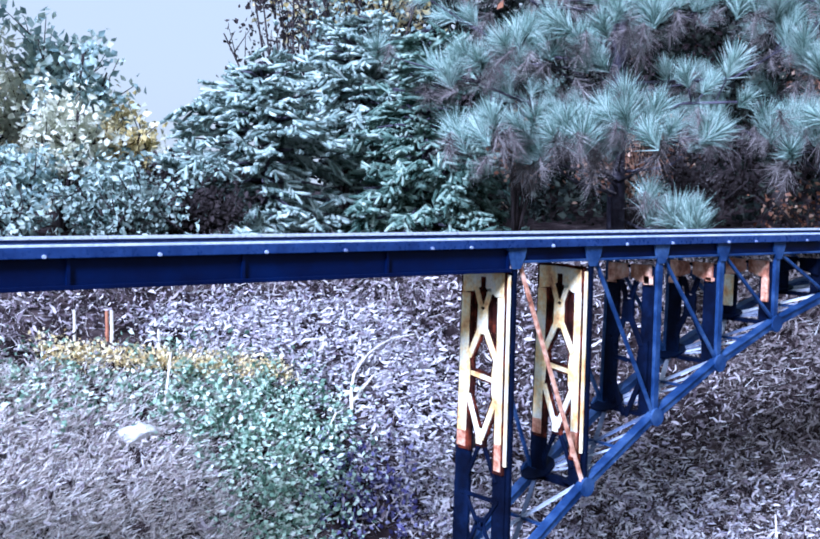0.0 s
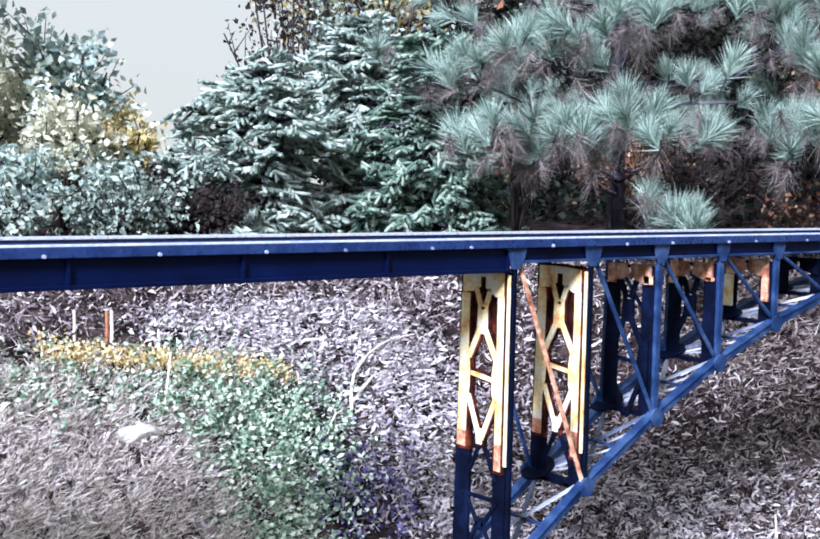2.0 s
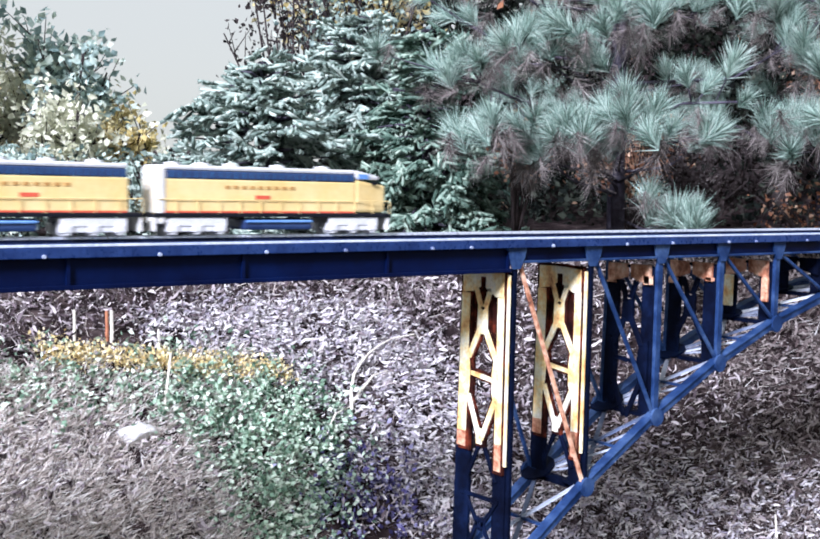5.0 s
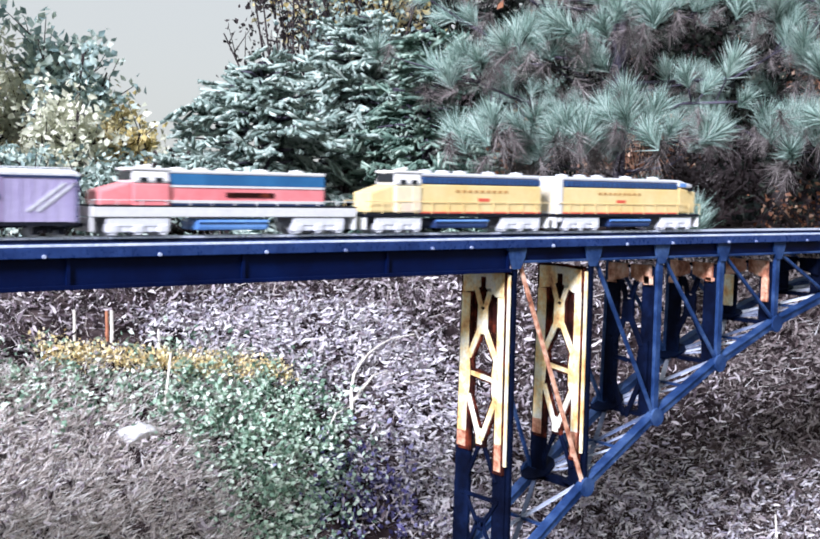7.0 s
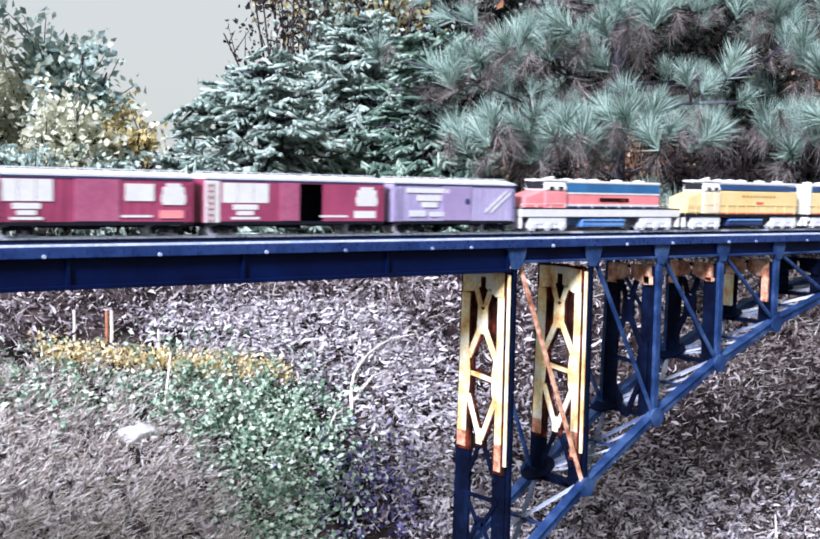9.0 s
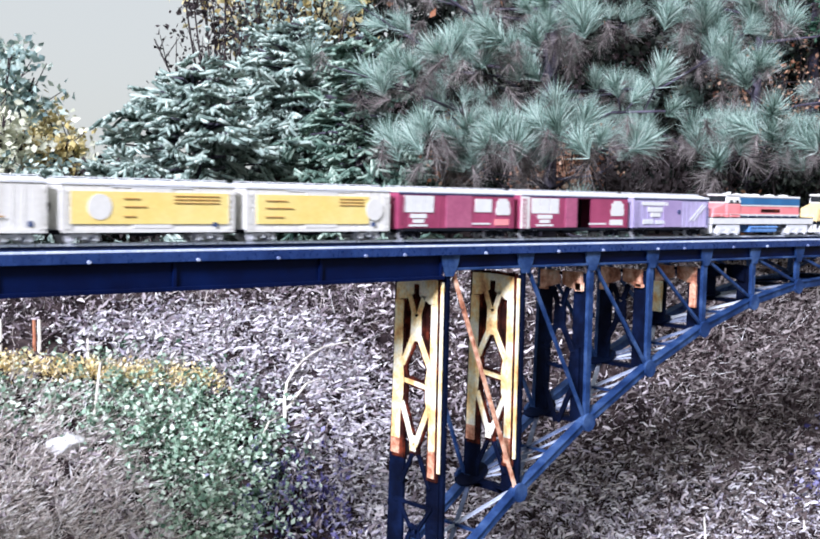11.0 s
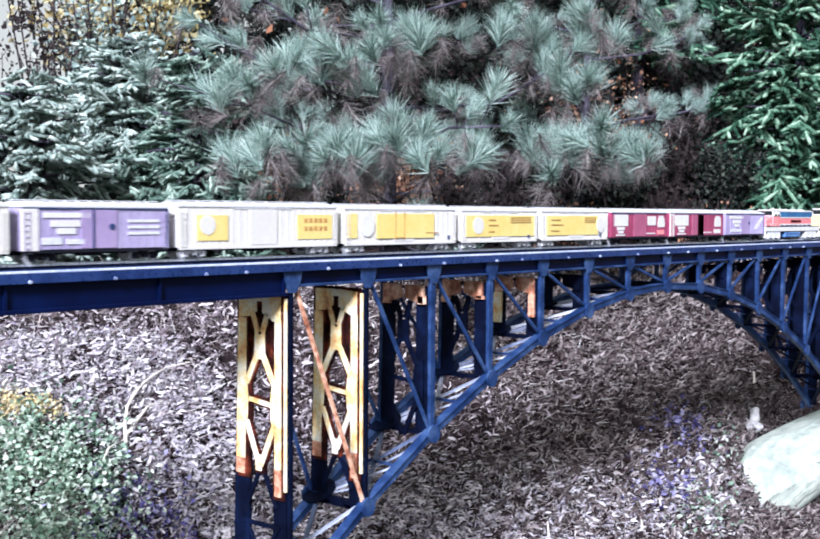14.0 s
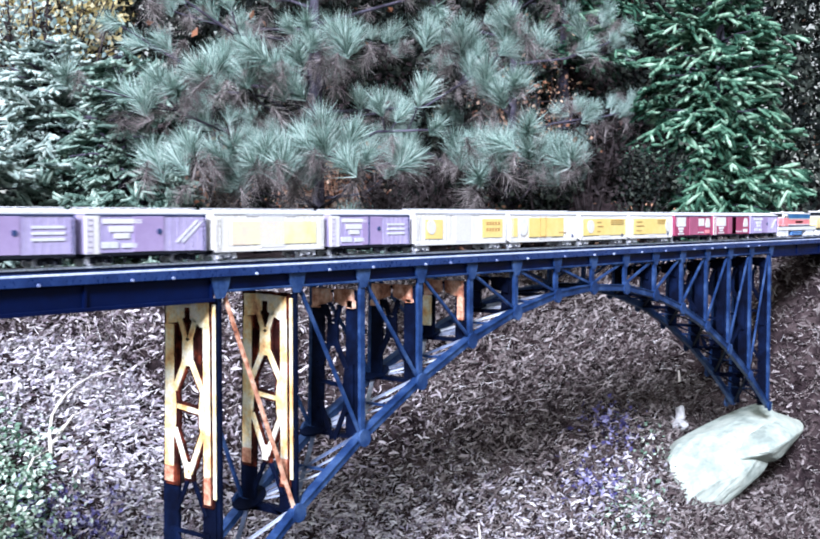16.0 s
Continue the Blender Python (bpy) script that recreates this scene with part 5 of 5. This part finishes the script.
leafy("broadleaf_tree", "tall tree with golden autumn leaves behind the pines", (7.56, 3.4, 1.2), 3.4, 0.8, M_GOLD, 1800, 0.07, 12)


leafy("shrub", "pale green garden shrub behind the bank", (-0.95, 3.6, 0.9), 0.75, 0.6, M_BLUELEAF, 2400, 0.055, 11, "shrub")
leafy("shrub", "pale green and cream garden shrub", (-0.35, 4.4, 0.9), 1.0, 0.7, M_CREAMTWIG, 2600, 0.06, 11, "shrub")
leafy("shrub", "golden green garden shrub", (0.45, 4.6, 0.9), 0.7, 0.6, M_GOLD, 1800, 0.055, 11, "shrub")
leafy("shrub", "low dense grey-green shrub at the bank's top", (-0.15, 2.65, 0.88), 0.22, 0.42, M_SPRUCE, 1600, 0.04, 11, "shrub")
leafy("shrub", "low dense blue-green shrub at the bank's top", (-0.85, 2.75, 0.88), 0.26, 0.42, M_BLUELEAF, 1600, 0.04, 11, "shrub")


for hx, hy, hm, hl in ((-1.25, 2.6, M_SPRUCE, "grey-green"), (-0.7, 2.6, M_BLUELEAF, "blue-green"), (-0.2, 2.6, M_SPRUCE, "grey-green"), (0.3, 2.6, M_TWIG, "dark twiggy")):
    leafy("shrub", hl + " low shrub along the top of the bank", (hx, hy, 0.80), 0.26, 0.34, hm, 1000, 0.038, 11, "shrub")


def far_hedge():
    n = 11000
    x, y = RNG.uniform(-4, 2.3, n), RNG.uniform(6.0, 7.2, n)
    z = ground_z(x, y) + RNG.uniform(0, 1, n) * (0.75 + 0.35 * np.sin(x * 2.1) + 0.2 * np.sin(x * 5.3))
    v, f = scatter(*LEAF, frames_for(RNG.normal(size=(n, 3))), 0.09 * RNG.uniform(0.6, 1.4, n), np.stack([x, y, z], -1))
    tagged(new("far_hedge", joined("far_hedge", [(v, f)], M_CREAMTWIG)), "pale sunlit hedge at the garden's far edge", "hedge", kind="stuff")


far_hedge()


def woods():
    """The dark wood on the hill behind: leaves nobody could count."""
    n = 230000
    ang = np.radians(RNG.uniform(33, 88, n))
    dist = np.where(np.degrees(ang) > 60, 11.0, 8.6) + RNG.uniform(0, 4.0, n)
    x, y = EYE[0] + np.sin(ang) * dist, EYE[1] + np.cos(ang) * dist
    z0 = ground_z(x, y)
    left = smooth(33, 42, np.degrees(ang))
    top = 1.6 + 4.0 * left
    z = z0 + RNG.uniform(0, 1, n) ** 0.9 * np.maximum(top - z0 + 0.9, 0.4)
    clump = np.array([noise.noise((a * 0.9, b * 0.9, c * 0.9)) for a, b, c in zip(x, y, z)])
    keep = (clump > -0.16) | (np.degrees(ang) > 63)
    keep &= ~((y < 0.9) & (z < 0.96))
    p = np.stack([x, y, z], -1)[keep]
    m = len(p)
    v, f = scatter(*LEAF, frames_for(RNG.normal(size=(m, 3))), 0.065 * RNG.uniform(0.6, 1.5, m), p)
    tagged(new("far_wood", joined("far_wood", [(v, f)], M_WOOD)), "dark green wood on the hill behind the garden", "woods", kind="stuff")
    q = p[RNG.choice(m, 1500, replace=False)] + [-0.1, -0.15, 0]
    v, f = scatter(*LEAF, frames_for(RNG.normal(size=(1500, 3))), 0.06 * RNG.uniform(0.6, 1.5, 1500), q)
    tagged(new("autumn_leaves", joined("autumn_leaves", [(v, f)], M_RUSSET)), "scattered russet autumn leaves in the dark wood", "leaves", kind="stuff")


woods()


# ---- ground cover ----
def inside(poly, x, y):
    hit = np.zeros(len(x), bool)
    for (x0, y0), (x1, y1) in zip(poly, poly[1:] + poly[:1]):
        c = (y0 > y) != (y1 > y)
        hit ^= c & (x < (x1 - x0) * (y - y0) / (y1 - y0 + 1e-12) + x0)
    return hit


GREEN_BED = [(-1.5, 1.43), (-0.52, 1.39), (-0.13, 1.28), (0.16, 1.15), (0.03, 0.97), (-0.16, 0.72), (-0.45, 0.72), (-0.46, 0.95), (-0.54, 1.18), (-1.5, 1.31)]
PURPLE_BED = [(0.0, 1.0), (0.30, 0.98), (0.18, 0.66), (-0.18, 0.70)]
PALE_BED = [(-0.48, 1.60), (0.04, 1.66), (0.62, 1.56), (0.78, 1.25), (0.72, 0.95), (0.34, 0.84), (0.20, 1.05), (0.02, 1.28), (-0.5, 1.42)]


LOWER_PALE_BED = [(0.24, 1.02), (0.9, 1.0), (1.5, 0.75), (2.3, 0.70), (3.0, 0.45), (3.5, 0.15), (3.2, -0.25), (1.6, 0.0), (0.12, 0.40)]


def strewn(n, x0, x1, y0, y1, lift=0.01):
    x, y = RNG.uniform(x0, x1, n), RNG.uniform(y0, y1, n)
    return x, y, ground_z(x, y) + RNG.uniform(-0.012, lift, n)


WAVES = [(RNG.uniform(25, 75) * math.cos(a), RNG.uniform(25, 75) * math.sin(a), RNG.uniform(0, 6.3)) for a in RNG.uniform(0, 6.3, 9)]


def clumps(x, y):
    """Tussocks: a smooth random field, about -1 to 1, with humps a hand wide."""
    return sum(np.sin(a * x + b * y + c) for a, b, c in WAVES) / 4.0


def thinned(x, y, x0, x1, y0, y1, fade):
    """Where to keep strewn bits so that a sheet of them thins out towards its borders."""
    edge = np.minimum(np.minimum(x - x0, x1 - x), np.minimum(y - y0, y1 - y))
    return RNG.uniform(size=len(x)) < smooth(0.0, fade, edge)


def cover():
    # dry leaves and bits over the whole bank
    x, y, z = strewn(255000, -2.6, 7.0, -1.6, 2.4, 0.03)
    z = z + 0.012 * clumps(x, y)
    ok = thinned(x, y, -2.6, 7.0, -1.6, 2.4, 0.8) & (clumps(x, y) > RNG.uniform(-1.3, 0.1, len(x))) & ~inside(GREEN_BED, x, y) & ~((z > 0.9) & (np.abs(y - 0.11) < 0.25))
    p = np.stack([x, y, z], -1)[ok]
    n = len(p)
    d = RNG.normal(size=(n, 3)) * [1, 1, 0.75] + [0, -0.2, 0.15]
    # leaves beyond about x = 1.9 get the darker colour as painted shade
    shaded = p[:, 0] + 0.35 * np.sin(p[:, 1] * 5) + RNG.normal(size=n) * 0.5 > 1.9
    turns, big = frames_for(d), 0.028 * (1 + 0.11 * np.clip(p[:, 0], 0, 5)) * RNG.uniform(0.4, 1.7, n)
    for sel, m_, nm, lab in ((~shaded, M_LITTER, "leaf_litter", "curled brown and mauve dry leaves on the bank"), (shaded, M_LITTER_SHADE, "damp_leaf_litter", "leaves and chips under the arch, darkened for shade")):
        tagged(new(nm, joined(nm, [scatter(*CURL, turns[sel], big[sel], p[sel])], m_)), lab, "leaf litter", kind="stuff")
    # stalks and straw
    x, y, z = strewn(34000, -2.0, 6.4, -1.0, 2.3)
    d = RNG.normal(size=(len(x), 3)) * [1, 1, 0.35] + [0.0, -0.15, 0.35]
    v, f = blades(np.stack([x, y, z], -1), unit(d), RNG.uniform(0.03, 0.12, len(x)), np.full(len(x), 0.0042))
    tagged(new("dry_stalks", joined("dry_stalks", [(v, f)], M_STRAW)), "thin dry stalks lying over the bank", "stalks", kind="stuff")
    # bleached patch
    x, y, z = strewn(80000, -1.2, 1.4, 0.75, 1.9, 0.03)
    z = z + 0.012 * clumps(x, y)
    ok = (clumps(x, y) > RNG.uniform(-1.2, 0.2, len(x))) & inside(PALE_BED, x + RNG.normal(size=len(x)) * 0.09, y + RNG.normal(size=len(x)) * 0.05)
    p = np.stack([x, y, z], -1)[ok]
    d = RNG.normal(size=(len(p), 3)) * [1, 1, 0.5] + [0.4, -0.3, 0.1]
    tagged(new("bleached_grass", joined("bleached_grass", [scatter(*CURL, frames_for(d), 0.025 * RNG.uniform(0.4, 1.7, len(p)), p)], M_BLEACH)), "bleached white dead grass on the bank", "dead grass", kind="stuff")
    x, y, z = strewn(125000, -0.1, 3.8, -0.5, 1.3, 0.03)
    ok = (clumps(x, y) + 0.8 * np.sin(3.1 * x + 2.0 * y) * np.sin(4.3 * y - 1.7 * x) > RNG.uniform(-1.2, 0.6, len(x))) & inside(LOWER_PALE_BED, x + RNG.normal(size=len(x)) * 0.12, y + RNG.normal(size=len(x)) * 0.08)
    p = np.stack([x, y, z], -1)[ok]
    d = RNG.normal(size=(len(p), 3)) * [1, 1, 0.5] + [0.2, -0.3, 0.1]
    tagged(new("bleached_litter", joined("bleached_litter", [scatter(*CURL, frames_for(d), 0.026 * RNG.uniform(0.4, 1.7, len(p)), p)], M_BLEACH)), "bleached grey-white litter at the foot of the bank", "leaf litter", kind="stuff")
    x, y, z = strewn(3600, 2.9, 4.4, 0.1, 0.85, 0.03)
    ok = RNG.uniform(size=len(x)) < np.exp(-((x - 3.6) / 0.42) ** 2 - ((y - 0.45) / 0.17) ** 2)
    p = np.stack([x, y, z], -1)[ok]
    d = RNG.normal(size=(len(p), 3)) * [1, 1, 0.8] + [0, -0.2, 0.3]
    tagged(new("pale_debris", joined("pale_debris", [scatter(*CURL, frames_for(d), 0.042 * RNG.uniform(0.4, 1.6, len(p)), p)], M_BLEACH)), "scattered pale lilac-white plant debris under the arch", "leaf litter", kind="stuff")
    # pale dry grass in the near corner
    x, y, z = strewn(125000, -2.2, -0.15, 0.25, 1.42)
    z = z + 0.014 * clumps(x, y)
    ok = thinned(x, y, -2.2, 0.6, 0.25, 2.4, 0.5) & (clumps(x, y) > RNG.uniform(-1.3, 0.0, len(x))) & (~inside(GREEN_BED, x, y) | (RNG.uniform(size=len(x)) < 0.22 + 0.45 * smooth(-0.35, -0.75, x)))
    p = np.stack([x, y, z], -1)[ok]
    d = RNG.normal(size=p.shape) * [0.8, 0.5, 0.3] + [0.5, -0.35, 0.5]
    v, f = blades(p, unit(d), RNG.uniform(0.025, 0.07, len(p)), np.full(len(p), 0.0062))
    tagged(new("dry_grass", joined("dry_grass", [(v, f)], M_STRAW)), "pale dry grass combed to one side", "grass", kind="stuff")
    # green ground cover
    x, y, z = strewn(95000, -1.6, 0.4, 0.5, 1.6, 0.06)
    z = z + 0.03 * clumps(x, y)
    ok = (clumps(x, y) > RNG.uniform(-0.9, 0.3, len(x))) & inside(GREEN_BED, x + RNG.normal(size=len(x)) * 0.10, y + RNG.normal(size=len(x)) * 0.06)
    ok &= RNG.uniform(size=len(x)) < 0.30 + 0.70 * smooth(-0.75, -0.25, x)
    p = np.stack([x, y, z], -1)[ok]
    d = RNG.normal(size=p.shape) * [1, 1, 0.5] + [0, -0.4, 0.3]
    tagged(new("ground_cover", joined("ground_cover", [scatter(*LEAF, frames_for(d), 0.021 * RNG.uniform(0.6, 1.5, len(p)), p)], M_GREEN)), "small-leaved green ground cover plants", "ground cover", kind="stuff")
    x, y, z = strewn(17000, -0.5, 0.6, 0.4, 1.2, 0.05)
    z = z + 0.025 * clumps(x, y)
    ok = (clumps(x, y) > RNG.uniform(-0.9, 0.3, len(x))) & inside(PURPLE_BED, x + RNG.normal(size=len(x)) * 0.09, y + RNG.normal(size=len(x)) * 0.07)
    p = np.stack([x, y, z], -1)[ok]
    d = RNG.normal(size=p.shape) + [0, -0.4, 0.3]
    tagged(new("purple_plants", joined("purple_plants", [scatter(*LEAF, frames_for(d), 0.021 * RNG.uniform(0.6, 1.5, len(p)), p)], M_PURPLE)), "dark purple low plants beside the green cover", "ground cover", kind="stuff")
    # purple and green weeds scattered under the arch
    for cx, cy, k, wm, nm, lab in ((3.95, 0.72, 260, M_PURPLE, "purple_weeds", "low purple weeds among litter under the arch"), (3.30, 0.48, 200, M_PURPLE, "purple_weeds", "low purple weeds among litter under the arch"),
                                   (3.40, 0.30, 170, M_GREEN, "green_weeds", "low green weeds among litter under the arch"), (4.15, 0.55, 90, M_GREEN, "green_weeds", "low green weeds among litter under the arch")):
        x, y = cx + RNG.normal(size=k) * 0.19, cy + RNG.normal(size=k) * 0.07
        p = np.stack([x, y, ground_z(x, y) + RNG.uniform(0, 0.05, k)], -1)
        tagged(new(nm, joined(nm, [scatter(*LEAF, frames_for(RNG.normal(size=p.shape) + [0, -0.4, 0.3]), 0.032 * RNG.uniform(0.6, 1.5, k), p)], wm)), lab, "weeds", kind="stuff")
    # a strip of yellow blooms
    n = 2400
    u = RNG.uniform(0, 1, n)
    x = -0.95 + 0.95 * u + RNG.normal(size=n) * 0.015
    y = 1.435 - 0.15 * u + RNG.normal(size=n) * 0.020
    p = np.stack([x, y, ground_z(x, y) + RNG.uniform(0.02, 0.06, n)], -1)
    d = RNG.normal(size=p.shape) + [0, -0.3, 0.6]
    tagged(new("yellow_flowers", joined("yellow_flowers", [scatter(*LEAF, frames_for(d), 0.015 * RNG.uniform(0.6, 1.5, n), p)], M_FLOWER)), "strip of small yellow flowers along the bank", "flowers", kind="stuff")


cover()


def stake(x, y, h, r, material, label, lean=(0, 0)):
    z = float(ground_z(x, y))
    bm = B()
    limb(bm, [(0, 0, -0.03), (lean[0] * 0.5 + 0.002, lean[1] * 0.5, h * 0.5), (lean[0], lean[1], h)], r, r * 0.85, 7)
    ob = new("garden_stake", mesh_of("garden_stake", bm, material))
    ob.location = (x, y, z)
    tagged(ob, label, "stake", "garden stakes")


stake(-0.80, 1.48, 0.13, 0.006, M_STICK, "short pale wooden stake in the bank")
stake(-0.665, 1.46, 0.14, 0.007, M_STICK, "short pale wooden stake in the bank")
stake(-0.68, 1.47, 0.13, 0.007, M_STAKE_RED, "red-brown wooden stake in the bank")
stake(-0.50, 1.41, 0.11, 0.005, M_STICK, "thin pale stake among yellow flowers")
stake(-0.57, 1.22, 0.22, 0.005, M_STICK, "thin tall pale stick in the ground cover", (0.03, 0.0))


def branch_on_bank(pts, r, label, lift=0.0):
    bm = B()
    p3 = [(x, y, float(ground_z(x, y)) + dz + lift) for x, y, dz in pts]
    limb(bm, p3, r, r * 0.45, 6)
    ob = new("fallen_branch", mesh_of("fallen_branch", bm, M_STICK))
    tagged(ob, label, "branch", "fallen branches")


branch_on_bank([(0.19, 1.12, 0.01), (0.22, 1.17, 0.03), (0.27, 1.225, 0.035), (0.33, 1.265, 0.035), (0.40, 1.305, 0.03), (0.47, 1.335, 0.025), (0.56, 1.365, 0.02), (0.70, 1.385, 0.01)], 0.007, "bleached bent branch on the bank", 0.03)
branch_on_bank([(0.20, 1.14, 0.01), (0.28, 1.18, 0.02), (0.36, 1.215, 0.035), (0.45, 1.24, 0.02)], 0.007, "bleached forked branch on the bank", 0.03)
branch_on_bank([(0.02, 1.04, 0.05), (0.09, 1.085, 0.075), (0.20, 1.135, 0.04)], 0.005, "thin pale branch over the ground cover")
branch_on_bank([(5.15, 0.80, 0.0), (5.17, 0.82, 0.12)], 0.014, "short bleached stick standing on the bank")
branch_on_bank([(2.72, 0.30, 0.01), (2.80, 0.36, 0.05)], 0.008, "short bleached stick lying on the bank")
branch_on_bank([(2.05, 0.42, 0.0), (2.06, 0.44, 0.11)], 0.007, "short bleached stick standing in the litter")
branch_on_bank([(3.3, 0.45, 0.01), (3.5, 0.40, 0.03)], 0.010, "short bleached stick lying on the bank")

motions()
